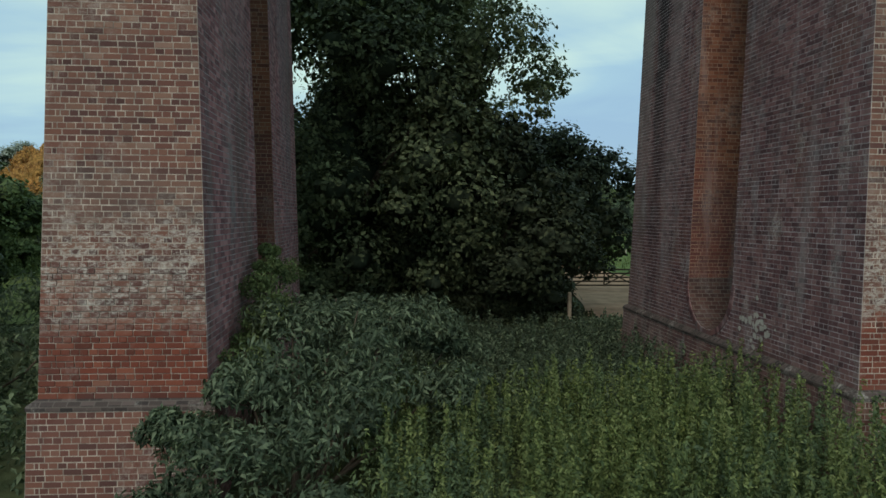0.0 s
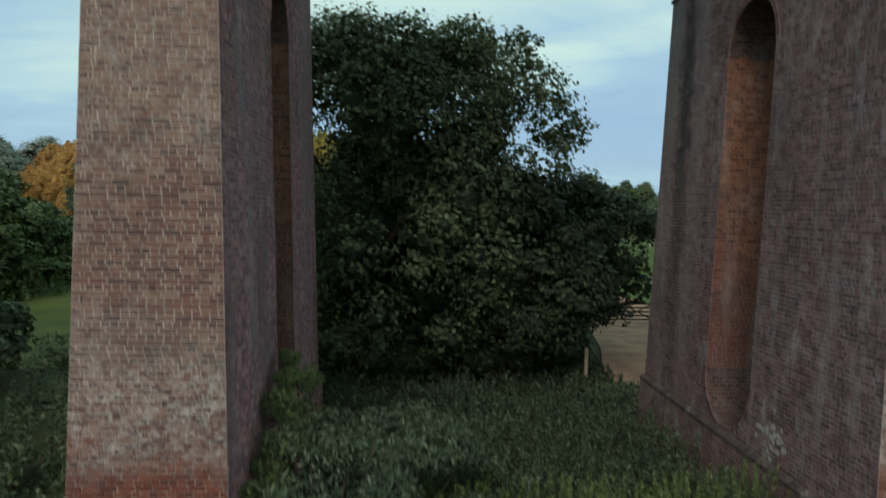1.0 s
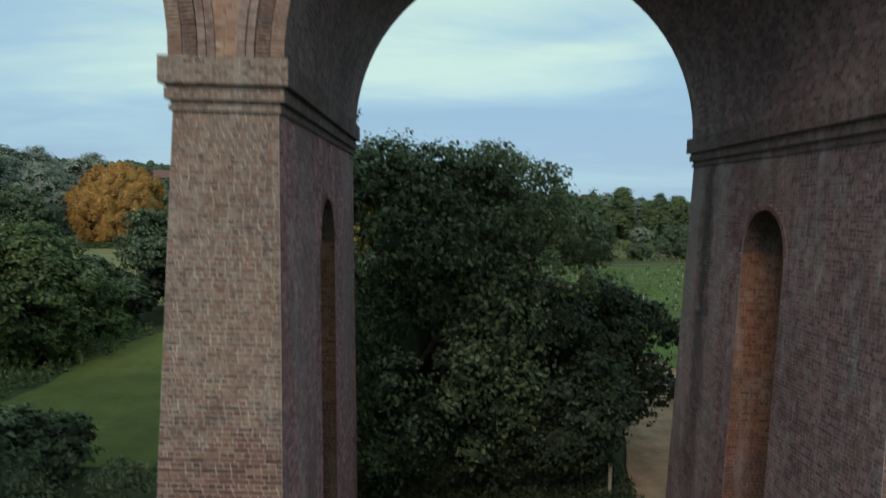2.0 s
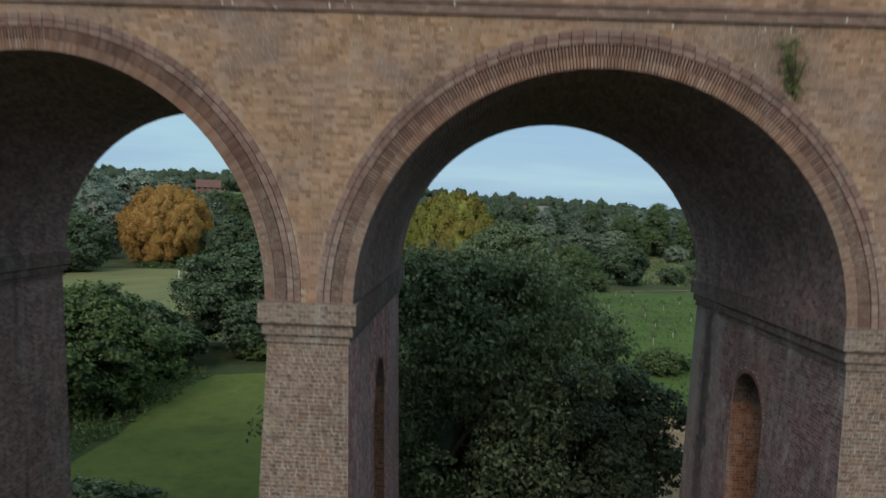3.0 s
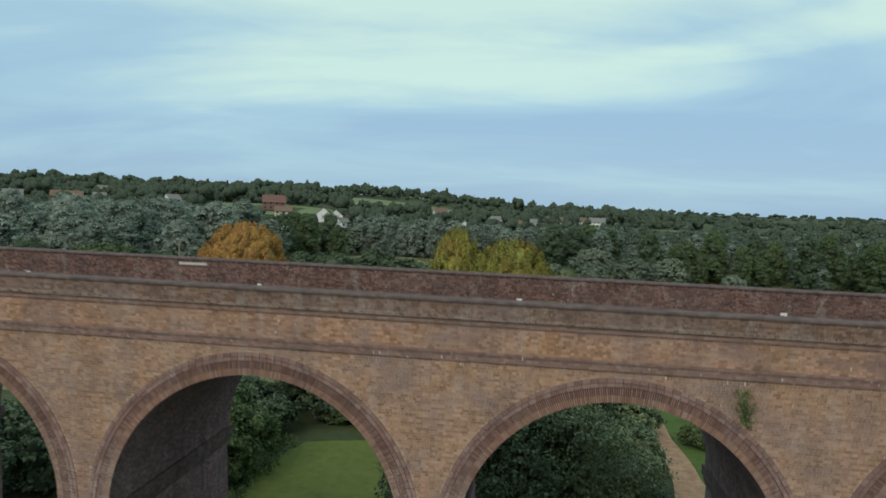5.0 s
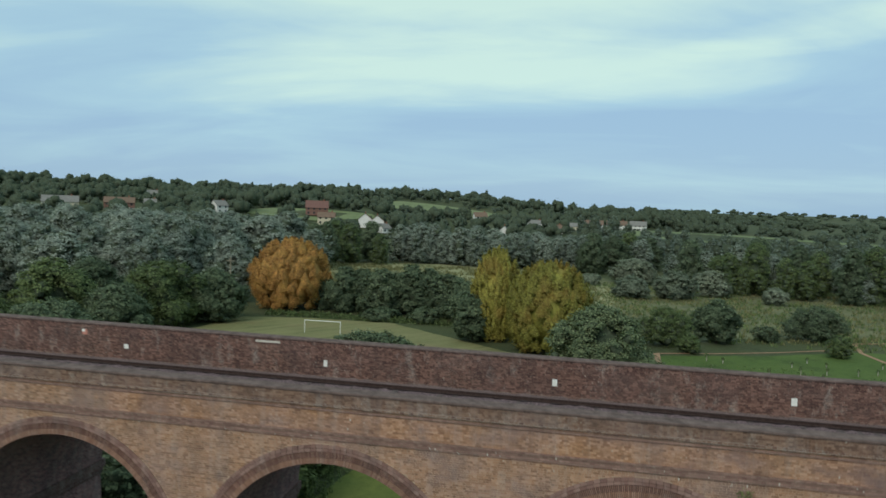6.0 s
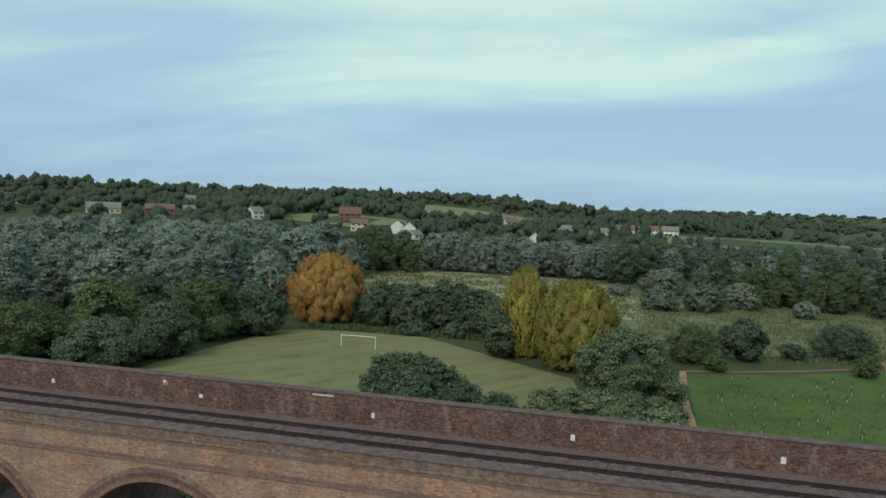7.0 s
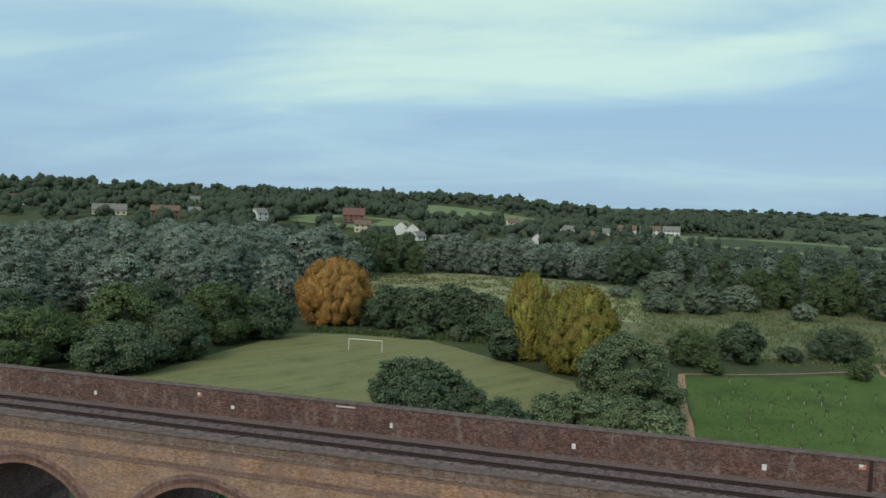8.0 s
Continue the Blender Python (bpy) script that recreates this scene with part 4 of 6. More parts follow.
for ya, yb in ((0.0, .45), (WIDE - .45, WIDE)):
    for out, lo, hi in ((.055, 17.42, 17.50), (.030, 17.50, 17.62), (.060, 17.62, 17.70)):
        part("string_course", long_box(ya - out if ya == 0 else ya, yb if ya == 0 else yb + out, lo, hi), M_STRING, viaduct, "projecting mauve-brown brick string course")
deck = part("deck", long_box(.45, WIDE - .45, 16.9, 17.42), M_BALLAST, viaduct, "ballasted track bed")
for nm, ya, yb, sg in (("near_parapet", 0.0, .45, -1), ("far_parapet", WIDE - .45, WIDE, 1)):
    w = part("parapet_wall", long_box(ya, yb, 17.70, 18.46), M_BUFF_TEX if sg < 0 else M_DARK_TEX, viaduct, "brown brick parapet wall")
    lo, hi = (ya - .05, yb) if sg < 0 else (ya, yb + .05)
    part("corbel_course", long_box(lo, hi, 18.46, 18.54), M_STRING, w, "projecting brick corbel course")
    lo, hi = (ya - .02, yb) if sg < 0 else (ya, yb + .02)
    part("corbel_course", long_box(lo, hi, 18.54, 18.62), M_BUFF_TEX, w)
    lo, hi = (ya - .10, yb) if sg < 0 else (ya, yb + .10)
    part("corbel_course", long_box(lo, hi, 18.62, 18.72), M_CAP_TEX, w, "projecting brick corbel course")
    lo, hi = (ya - .07, yb) if sg < 0 else (ya, yb + .07)
    part("upper_parapet", long_box(lo, hi, 18.72, 19.10), M_UPPER_TEX if sg < 0 else M_DARK_TEX, w, "soot-darkened upper parapet bricks")
    lo, hi = (ya - .12, yb + .08) if sg < 0 else (ya - .06, yb + .12)
    part("coping", long_box(lo, hi, 19.10, 19.19, bevel=.015), M_COPING, w, "grey weathered coping")
    part("inner_wall", long_box(*((yb, yb + .004) if sg < 0 else (ya - .004, ya)), 17.3, 19.10), M_DARK_TEX, w, "dark reddish-brown inner parapet face")
bm = bmesh.new()
box(bm, 17.62, 17.80, WIDE - .53, WIDE - .462, 17.5 + fall(17.7), 19.14 + fall(17.7), .01)
part("joint_cover", bm, M_RAIL, w, "dark iron strip over a joint of the parapet")
bk = Bricks()
cells = bond(17.70, 18.46, lambda z: -14.0, lambda z: 19.0, seed=71)
lay(bk, cells, lambda u, z, d: pt(u, -d, z + fall(u)), 7)
part("parapet_brickwork", bk.mesh("parapet_brickwork", M_BUFF), M_BUFF, w, "buff brick parapet courses", "stuff")
bk = Bricks()
cells = bond(18.725, 19.098, lambda z: -16.0, lambda z: 19.0, seed=72, course=.0745)
lay(bk, cells, lambda u, z, d: pt(u, -.07 - d, z + fall(u)), 8)
part("parapet_brickwork", bk.mesh("parapet_brickwork", M_UPPER), M_UPPER, w, "soot-darkened upper parapet courses", "stuff")
bk = Bricks()
cells = bond(17.52, 19.10, lambda z: -36.0, lambda z: 22.0, seed=73)
lay(bk, cells, lambda u, z, d: pt(u, WIDE - .454 - d, z + fall(u)), 9)
part("parapet_brickwork", bk.mesh("parapet_brickwork", M_DARK), M_DARK, w, "dark reddish-brown inner parapet courses", "stuff")


# ---- railway on the deck ----
def rail_mesh():
    bm = bmesh.new()
    prof = [(-.07, 0), (.07, 0), (.07, .012), (.012, .035), (.012, .11), (.036, .118), (.036, .155), (-.036, .155), (-.036, .118), (-.012, .11), (-.012, .035), (-.07, .012)]
    ends = []
    for x in (XL, XR):
        ends.append([bm.verts.new((x, y, z + fall(x))) for y, z in prof])
    for i in range(len(prof)):
        j = (i + 1) % len(prof)
        bm.faces.new((ends[0][i], ends[0][j], ends[1][j], ends[1][i]))
    return bm


track = thing("railway_track", "single railway track on ballast with rusty rails", "railway track")
for y in (5.33, 6.835):
    rl = part("rail", rail_mesh(), M_RAIL, track, "rust-brown steel rail")
    rl.location = (0, y, 17.60)


def ballast_bed():
    """A shoulder of broken stone, rough on top."""
    r = np.random.default_rng(8)
    xs = np.arange(XL, XR, 0.28)
    ys = np.linspace(0.46, WIDE - .46, 30)
    X, Y = np.meshgrid(xs, ys, indexing="ij")
    prof = np.interp(Y, [0.4, 3.8, 4.6, 7.5, 8.0, 8.5], [17.44, 17.46, 17.56, 17.56, 17.46, 17.46])
    Z = prof + r.normal(0, 0.022, X.shape) - GRAD * (X - XC)
    m = len(ys)
    i = np.arange(len(xs) - 1)[:, None] * m + np.arange(m - 1)[None, :]
    f = np.stack([i, i + m, i + m + 1, i + 1], -1).reshape(-1, 4)
    me = grid_mesh("ballast", np.stack([X, Y, Z], -1).reshape(-1, 3), f, M_BALLAST)
    me.materials.append(M_BALLAST_DARK)
    me.materials.append(M_BALLAST_RAIL_SHADE)
    yy = Y[:-1, :-1] + .13
    idx = ((yy > 5.2) & (yy < 6.95)).astype(np.int32)
    # strip along each rail: dark stone and the rail's painted shadow
    idx[(np.abs(yy - 5.33) < .15) | (np.abs(yy - 6.835) < .15)] = 2
    idx = idx.ravel()
    me.polygons.foreach_set("material_index", idx)
    return me


part("ballast", ballast_bed(), M_BALLAST, track, "grey-brown broken stone ballast", "stuff")


def sleeper_mesh():
    bm = bmesh.new()
    box(bm, -.125, .125, -1.3, 1.3, -.1, .03, .012)
    return bm_mesh("sleeper", bm, M_SLEEPER)


sl = sleeper_mesh()
for i in range(100):
    x = -44 + i * 0.68
    s = new("sleeper", sl)
    s.parent = track
    s.location = (x, 6.08, 17.532 + fall(x))


# ---- foliage ----
def leaves(centres, normals, size, seed, aspect=0.62, droop=0.25, loose=0.55):
    """Leaf quads at the centres, facing roughly along the normals: (n, 4, 3)."""
    r = np.random.default_rng(seed)
    n = len(centres)
    nrm = normals + r.normal(0, loose, (n, 3))
    nrm /= np.linalg.norm(nrm, axis=1, keepdims=True) + 1e-9
    t = np.cross(nrm, r.normal(0, 1, (n, 3)))
    t /= np.linalg.norm(t, axis=1, keepdims=True) + 1e-9
    b = np.cross(nrm, t)
    s = size * (0.55 + 0.9 * r.random((n, 1)))
    tip = centres + t * s
    tip[:, 2] -= droop * s[:, 0]
    root = centres - t * s
    w = b * s * aspect
    return np.stack([root, centres + w - nrm * s * .12, tip, centres - w - nrm * s * .12], 1)


def quad_mesh(name, quads, mat):
    n = len(quads)
    return grid_mesh(name, quads.reshape(-1, 3), np.arange(n * 4).reshape(n, 4), mat)


def clump_points(c, rad, n, r, shell=0.55):
    """Points in the outer part of an ellipsoid, with outward normals."""
    d = r.normal(0, 1, (n, 3))
    d /= np.linalg.norm(d, axis=1, keepdims=True)
    q = shell + (1 - shell) * r.random((n, 1)) ** 0.6
    p = np.asarray(c) + d * np.asarray(rad) * q
    nr = d.copy()
    nr[:, 2] += 0.35
    return p, nr


def sphere_quads(n):
    """Directions and faces of a ball of even quads, n to a cube's edge."""
    bm = bmesh.new()
    bmesh.ops.create_cube(bm, size=2)
    bmesh.ops.subdivide_edges(bm, edges=bm.edges[:], cuts=n - 1, use_grid_fill=True)
    bm.verts.ensure_lookup_table()
    d = np.array([v.co.normalized()[:] for v in bm.verts])
    f = np.array([[v.index for v in q.verts] for q in bm.faces if len(q.verts) == 4])
    bm.free()
    return d, f


BALL = {n: sphere_quads(n) for n in (2, 3, 7)}


def lump(c, rad, r, n=3, rough=0.14):
    """A knobbly closed mass of foliage: verts and faces."""
    d, f = BALL[n]
    s = np.zeros(len(d))
    for w in (2.5, 4.5, 7.0):
        k = r.normal(0, 1, 3)
        s += np.sin(d @ (k / np.linalg.norm(k)) * w + r.random() * 6.28)
    return np.asarray(c) + d * np.asarray(rad) * (1 + rough * s)[:, None], f


def foliage_mesh(name, quads, soft, lumps, mat, crisp=.45, core=False):
    """Leaves and the leafy masses behind them, in one mesh; soft: each leaf's share in its bough's rounded shading."""
    soft = soft / (np.linalg.norm(soft, axis=1, keepdims=True) + 1e-9)
    flat = np.cross(quads[:, 2] - quads[:, 0], quads[:, 3] - quads[:, 1])
    away = (flat * soft).sum(1) < 0
    quads[away] = quads[away][:, ::-1]
    flat[away] *= -1
    nrm = soft + crisp * flat / (np.linalg.norm(flat, axis=1, keepdims=True) + 1e-9)
    v, f, n = [quads.reshape(-1, 3)], [np.arange(len(quads) * 4).reshape(-1, 4)], [np.repeat(nrm, 4, 0)]
    k = len(quads) * 4
    for lv, lf in lumps:
        v.append(lv)
        f.append(lf + k)
        n.append(lv - lv.mean(0))
        k += len(lv)
    me = grid_mesh(name, np.concatenate(v), np.concatenate(f), mat, smooth=True)
    n = np.concatenate(n)
    n /= np.linalg.norm(n, axis=1, keepdims=True) + 1e-9
    # inner masses take the dark colour painted in for shade in the gaps
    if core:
        me.materials.append(M_INNER_SHADE)
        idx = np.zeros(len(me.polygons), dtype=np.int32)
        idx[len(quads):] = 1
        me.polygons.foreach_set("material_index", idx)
    me.attributes.new("custom_normal", "FLOAT_VECTOR", "POINT").data.foreach_set("vector", n.astype(np.float32).ravel())
    return me


def crown(name, mat, h0, h1, rx, ry, clumps, per, size, seed, taper=0.0, clump_r=0.28, upright=False, sparse=0.0, fill=0.0, dense=1):
    """A crown of uneven boughs from h0 to h1, each covered with leafy sprays, round a dense core. taper: narrows it upward;
    upright: boughs stretched upward; sparse: share of the upper boughs left thin."""
    r = np.random.default_rng(seed)
    P, N, cs, lumps = [], [], [], []
    H, m = h1 - h0, min(rx, ry)
    L = int(np.clip(clumps * .75, 24, 110))
    lr = min(.42 * m, 1.25 * math.sqrt((rx + ry) * H * .8 / L)) * (.55 if upright else 1.0)
    total = clumps * per
    ph = r.random(6) * 6.28
    for i in range(L):
        t = (i + r.random()) / L
        a = i * 2.39996 + r.normal() * .5
        prof = math.sqrt(max(0.0, 1 - ((t - .42) / .60) ** 2)) if t > .42 else 1 - .34 * ((.42 - t) / .42) ** 2
        prof *= 1 - taper * .35 * t
        w = .06 if upright else .14
        prof *= 1 + w * math.sin(2 * a + ph[0] + 2 * t) + w * math.sin(3 * a + ph[1] + 5 * t)
        b = lr * (.55 + .75 * r.random())
        rad = np.array([b, b, b * .8]) if not upright else np.array([b * .8, b * .8, min(b * 2.4, H * .13)])
        q = max(.04, prof - b / m * .7) * (1.0 if r.random() < .85 else r.random())
        c = np.array([math.cos(a) * q * rx, math.sin(a) * q * ry, h0 + t * H])
        c[2] = h0 + rad[2] * .75 + t * (H - rad[2] * (1.5 + .35 * r.random()))
        thin = sparse > 0 and t > .5 and r.random() < sparse * 2
        n = int(total * dense / L * (b / lr) ** 2 * (.6 if thin else 1.0)) + 6
        # sprays over the bough, loose at its edge, with more of them on top
        S = max(6, n // (9 * dense))
        d = r.normal(0, 1, (S, 3))
        d[:, 2] += .35
        d /= np.linalg.norm(d, axis=1, keepdims=True)
        mid = c + d * rad * (.80 + .38 * r.random((S, 1)) ** 2)
        pick = r.integers(S, size=n)
        e = r.normal(0, 1, (n, 3)) * rad * ((.16 if size < .14 else .19) if not thin else .24)
        e[:, 2] *= .7
        P.append(mid[pick] + e)
        N.append(d[pick] * .8 + .35 * e / b + np.array([0, 0, .45]))
        cs.append(c)
        if fill and not thin:
            v, f = lump(c, rad * fill, r, 3, .09)
            lumps.append((np.maximum(v, (-1e9, -1e9, .02)), f))
    P, N = np.concatenate(P), np.concatenate(N)
    P[:, 2] = np.maximum(P[:, 2], 0.05)
    soft = N * (1.0 if size < .2 else .6) + (1.1 if size < .2 else 1.4) * (P - np.array([0, 0, h0 + H * (.62 if size < .11 else .42)])) / np.array([rx, ry, H * .6])
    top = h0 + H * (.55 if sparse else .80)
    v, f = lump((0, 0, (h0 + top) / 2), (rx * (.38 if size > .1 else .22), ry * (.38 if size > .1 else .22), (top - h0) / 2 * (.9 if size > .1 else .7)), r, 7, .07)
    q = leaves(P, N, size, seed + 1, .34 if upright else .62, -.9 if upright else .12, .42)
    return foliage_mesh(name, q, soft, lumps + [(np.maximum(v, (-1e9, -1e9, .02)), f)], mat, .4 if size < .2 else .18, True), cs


def plume_crown(name, mat, h0, h1, rx, ry, count, size, seed):
    """A poplar's egg-shaped crown of upswept plumes, close-set from the ground to a rounded, tufted top."""
    r = np.random.default_rng(seed)
    H = h1 - h0
    K = 300
    per = count * 7 // (2 * K)
    P, N, lumps, cs = [], [], [], []
    for i in range(K):
        t = (i + r.random()) / K
        a = i * 2.39996 + r.normal() * .35
        prof = math.sqrt(max(0.0, 1 - ((t - .42) / .60) ** 2)) if t > .42 else 1 - .26 * ((.42 - t) / .42) ** 2
        w = min(rx, ry) * .088 * (.75 + .5 * r.random())
        tall = H * .058 * (.7 + .8 * r.random())
        q = max(0.0, prof - .09) * (1 + .05 * r.normal()) * (1.0 if r.random() < .75 else r.random() ** .5)
        c = np.array([math.cos(a) * q * rx, math.sin(a) * q * ry, h0 + tall * .8 + t * (H - tall * 1.75)])
        lean = np.array([math.cos(a), math.sin(a), 0]) * .30 * prof
        d = r.normal(0, 1, (per, 3))
        d /= np.linalg.norm(d, axis=1, keepdims=True)
        p = d * np.array([w, w, tall]) * (.45 + 1.05 * r.random((per, 1)))
        # plumes narrow to a tip
        p[:, :2] *= (.95 - .55 * p[:, 2:] / tall).clip(.2, 1.25)
        p = p + lean * p[:, 2:]
        P.append(c + p)
        N.append(d * (.9, .9, .4) + np.array([math.cos(a) * prof, math.sin(a) * prof, (t - .3) * 1.1]))
        v, f = lump((0, 0, 0), (w * .45, w * .45, tall * .55), r, 2, .05)
        v[:, :2] *= (.95 - .55 * v[:, 2:] / tall).clip(.2, 1.25)
        v = c + v + lean * v[:, 2:]
        lumps.append((np.maximum(v, (-1e9, -1e9, .02)), f))
        cs.append(c)
    P, N = np.concatenate(P), np.concatenate(N)
    P[:, 2] = np.maximum(P[:, 2], .05)
    v, f = lump((0, 0, h0 + H * .46), (rx * .74, ry * .74, H * .44), r, 7, .04)
    lumps.append((np.maximum(v, (-1e9, -1e9, .02)), f))
    quads = leaves(P, N, size, seed + 1, .6, -.35, .5)
    return foliage_mesh(name, quads, N + (0, 0, .2), lumps, mat, .25), cs[::6]


def limbs(cs, base_r, fork, seed, count=8, lean=(0, 0)):
    """Trunk with limbs that reach some of the clumps."""
    r = np.random.default_rng(seed)
    bm = bmesh.new()
    top = np.array([lean[0], lean[1], fork])
    tube(bm, [(0, 0, -0.2), (lean[0] * .4, lean[1] * .4, fork * .5), tuple(top)], [base_r * 1.25, base_r * .9, base_r * .75], 9)
    for c in [cs[i] for i in r.choice(len(cs), min(count, len(cs)), replace=False)]:
        mid = (top + c) / 2 + r.normal(0, .12, 3) * np.linalg.norm(c - top) * .4
        mid[2] = max(mid[2], fork * .8)
        tube(bm, [tuple(top - np.array([0, 0, base_r])), tuple(mid), tuple(c)], [base_r * .5, base_r * .28, base_r * .08], 6)
    return bm


def make_tree(name, label, category, mat, at, h0, h1, rx, ry, clumps, per, size, seed, trunk=0.25, taper=0.0, clump_r=0.28, group="", upright=False, sparse=0.0):
    t = thing(name, label, category, group, at=(at[0], at[1], float(terrain(*at))))
    if upright:
        me, cs = plume_crown("crown", mat, h0, h1, rx, ry, clumps * per, size, seed)
    else:
        me, cs = crown("crown", mat, h0, h1, rx, ry, clumps, per, size, seed, taper, clump_r, False, sparse, .62 if size > .13 else (0.0 if sparse else .34), 2 if size > .13 else 1)
    part("crown", me, mat, t)
    part("trunk", limbs(cs, trunk, max(h0 * 1.15, (h1 - h0) * .25), seed + 3), M_BARK, t)
    return t


# beyond the arch: the big dark tree with its airy second crown, the smaller ones beside the path
make_tree("broadleaf_tree", "large dark green broadleaf tree behind the viaduct", "tree", M_LEAF_TREE, (1.8, 14.8), 0.1, 12.2, 5.5, 4.8, 140, 630, 0.088, 11, 0.34, -0.1, 0.46)
make_tree("broadleaf_tree", "airy green tree with gaps in its crown behind the viaduct", "tree", M_LEAF_AIRY, (5.2, 15.6), 4.6, 12.4, 3.3, 3.6, 100, 380, 0.084, 12, 0.20, -0.35, 0.46, sparse=.06)
# lower half of the airy tree, built apart with shade painted into its leaves
make_tree("young_tree", "dark lower boughs of the airy tree, shade put into the leaf colour", "tree", M_LEAF_SHADED, (6.6, 15.0), 0.1, 7.4, 3.7, 3.4, 90, 420, 0.086, 212, 0.16, 0.1, 0.46)
make_tree("young_tree", "smaller leafy green tree beside the path", "tree", M_LEAF_SHADED, (9.9, 17.6), 1.3, 7.2, 3.0, 2.8, 80, 380, 0.09, 112, 0.16, 0.2, 0.46)
make_tree("young_tree", "smaller leafy green tree beside the path", "tree", M_LEAF_SHADED, (9.4, 28.5), 0.3, 5.4, 2.6, 3.0, 44, 330, 0.11, 13, 0.18, 0.3, 0.36)
for i, (x, y, h, w) in enumerate(((4.5, 26, 9.2, 8.5), (10.8, 37, 5.0, 7.0), (6.5, 45, 8.2, 9.0), (12.6, 50, 4.6, 5.6), (1.5, 36, 8.0, 8.0), (11.5, 60, 6.0, 6.5))):
    make_tree("scrub_tree", "dark green scrub tree beside the footpath", "tree", (M_LEAF_DARK, M_LEAF_SALLOW)[i % 2], (x, y), 0.1, h, w / 2, w / 2, 44, 240, 0.15, 113 + i, 0.16, 0.15, 0.34, "scrub beside the path")
# left of the lawn
make_tree("hedgerow_tree", "rounded green hedgerow tree at the lawn's edge", "tree", M_LEAF_GREEN, (-21.6, 31.5), 0.1, 8.1, 4.7, 4.8, 80, 300, 0.14, 14, 0.25, 0.1, 0.34)
make_tree("hedgerow_tree", "dark green hedgerow tree behind the lawn", "tree", M_LEAF_DARK, (-17.8, 51.0), 0.1, 10.2, 6.4, 4.8, 80, 340, 0.16, 15, 0.28, 0.1, 0.34)
make_tree("hedgerow_tree", "dark green hedgerow tree behind the lawn", "tree", M_LEAF_DARK, (-28, 41), 0.1, 5.6, 4.4, 4.4, 50, 260, 0.16, 16, 0.25, 0.1, 0.34)
make_tree("hedgerow_tree", "dark green hedgerow tree behind the lawn", "tree", M_LEAF_DARK, (-33, 27), 0.1, 6.6, 5.2, 4.8, 50, 260, 0.16, 17, 0.25, 0.1, 0.34)
make_tree("hedgerow_tree", "dark green hedgerow tree behind the lawn", "tree", M_LEAF_DARK, (-7.5, 54), 0.1, 7.6, 5.0, 4.0, 60, 260, 0.16, 18, 0.25, 0.1, 0.34)
make_tree("hedgerow_tree", "dark green hedgerow tree behind the lawn", "tree", M_LEAF_DARK, (-23.0, 43), 0.1, 5.2, 4.2, 4.0, 50, 220, 0.16, 19, 0.25, 0.1, 0.34)


def bush(label, mat, at, w, d, h, seed, per=300, clumps=24, size=0.16, name="bush", group=""):
    t = thing(name, label, "bush", group, at=(at[0], at[1], float(terrain(*at))))
    me, cs = crown("foliage", mat, 0.0, h, w / 2, d / 2, clumps * 2, per * 4 // 5, size * .70, seed, 0.1, 0.40, fill=.55, dense=2)
    part("foliage", me, mat, t)
    part("branching", limbs(cs, 0.08 + h * .008, h * .2, seed + 3, 6), M_BARK, t)
    return t


bush("low dark bramble and hawthorn bush on the bank", M_LEAF_DARK, (-11.5, 12.5), 8, 5, 2.9, 21)
bush("low dark bramble and hawthorn bush on the bank", M_LEAF_DARK, (-19.5, 13), 8, 6, 3.2, 22)
bush("tall rough weeds at the lawn's edge", M_LEAF_GREEN, (-13.5, 47.5), 11, 2.5, 2.0, 23)
bush("tall rough weeds at the lawn's edge", M_LEAF_GREEN, (-21.0, 40.0), 5, 4, 2.0, 24)
bush("broad dark green bush on the pitch", M_LEAF_DARK, (-22.5, 69.5), 17.5, 9, 8.3, 25, 420, 40, 0.22)
bush("large grey-green willow bush beside the path", M_LEAF_SALLOW, (8.0, 81), 16.5, 13, 12.2, 26, 420, 44, 0.24)
bush("large grey-green bush behind the viaduct", M_LEAF_SALLOW, (3.0, 69), 20, 9, 5.4, 27, 420, 40, 0.22)
bush("grey-green bush beside the path", M_LEAF_SALLOW, (11.6, 70), 8, 7, 5.0, 127, 360, 26, 0.2)
bush("leafy bush at the end of the path", M_LEAF_GREEN, (21.6, 119.5), 10.5, 8, 7.6, 28)
bush("leafy bush at the end of the path", M_LEAF_GREEN, (25.2, 112.5), 4.5, 4, 3.6, 128, 200, 16)
make_tree("round_tree", "small round dark green tree", "tree", M_LEAF_DARK, (32.5, 125), 0.4, 8.5, 4.1, 4.0, 40, 330, 0.2, 29, 0.2, 0.2, 0.32)
bush("dark green bush in the meadow", M_LEAF_DARK, (54.2, 135), 13.0, 9, 7.6, 30)
bush("low spreading bush in the meadow", M_LEAF_DARK, (43, 130), 5.6, 4, 3.5, 31, 200, 16)
bush("small leafy bush beside the footpath", M_LEAF_GREEN, (52.7, 117.5), 4.5, 4.2, 4.2, 32, 200, 16)
bush("small shrub in the planted grass", M_LEAF_GREEN, (19.9, 48.5), 4.4, 3.0, 2.2, 132, 260, 18, 0.12)
for i, (x, y, w, h) in enumerate(((21.4, 194, 11.0, 6.6), (34.0, 196, 11.8, 8.6), (46.5, 207, 11.0, 8.6), (25.4, 238, 15, 9.4), (10, 226, 8, 4), (62, 195, 7, 5))):
    bush("rounded grey-green sallow bush in the meadow", M_LEAF_OSIER, (x, y), w, w * .85, h, 33 + i, 260, 26, 0.34, group="meadow bushes")
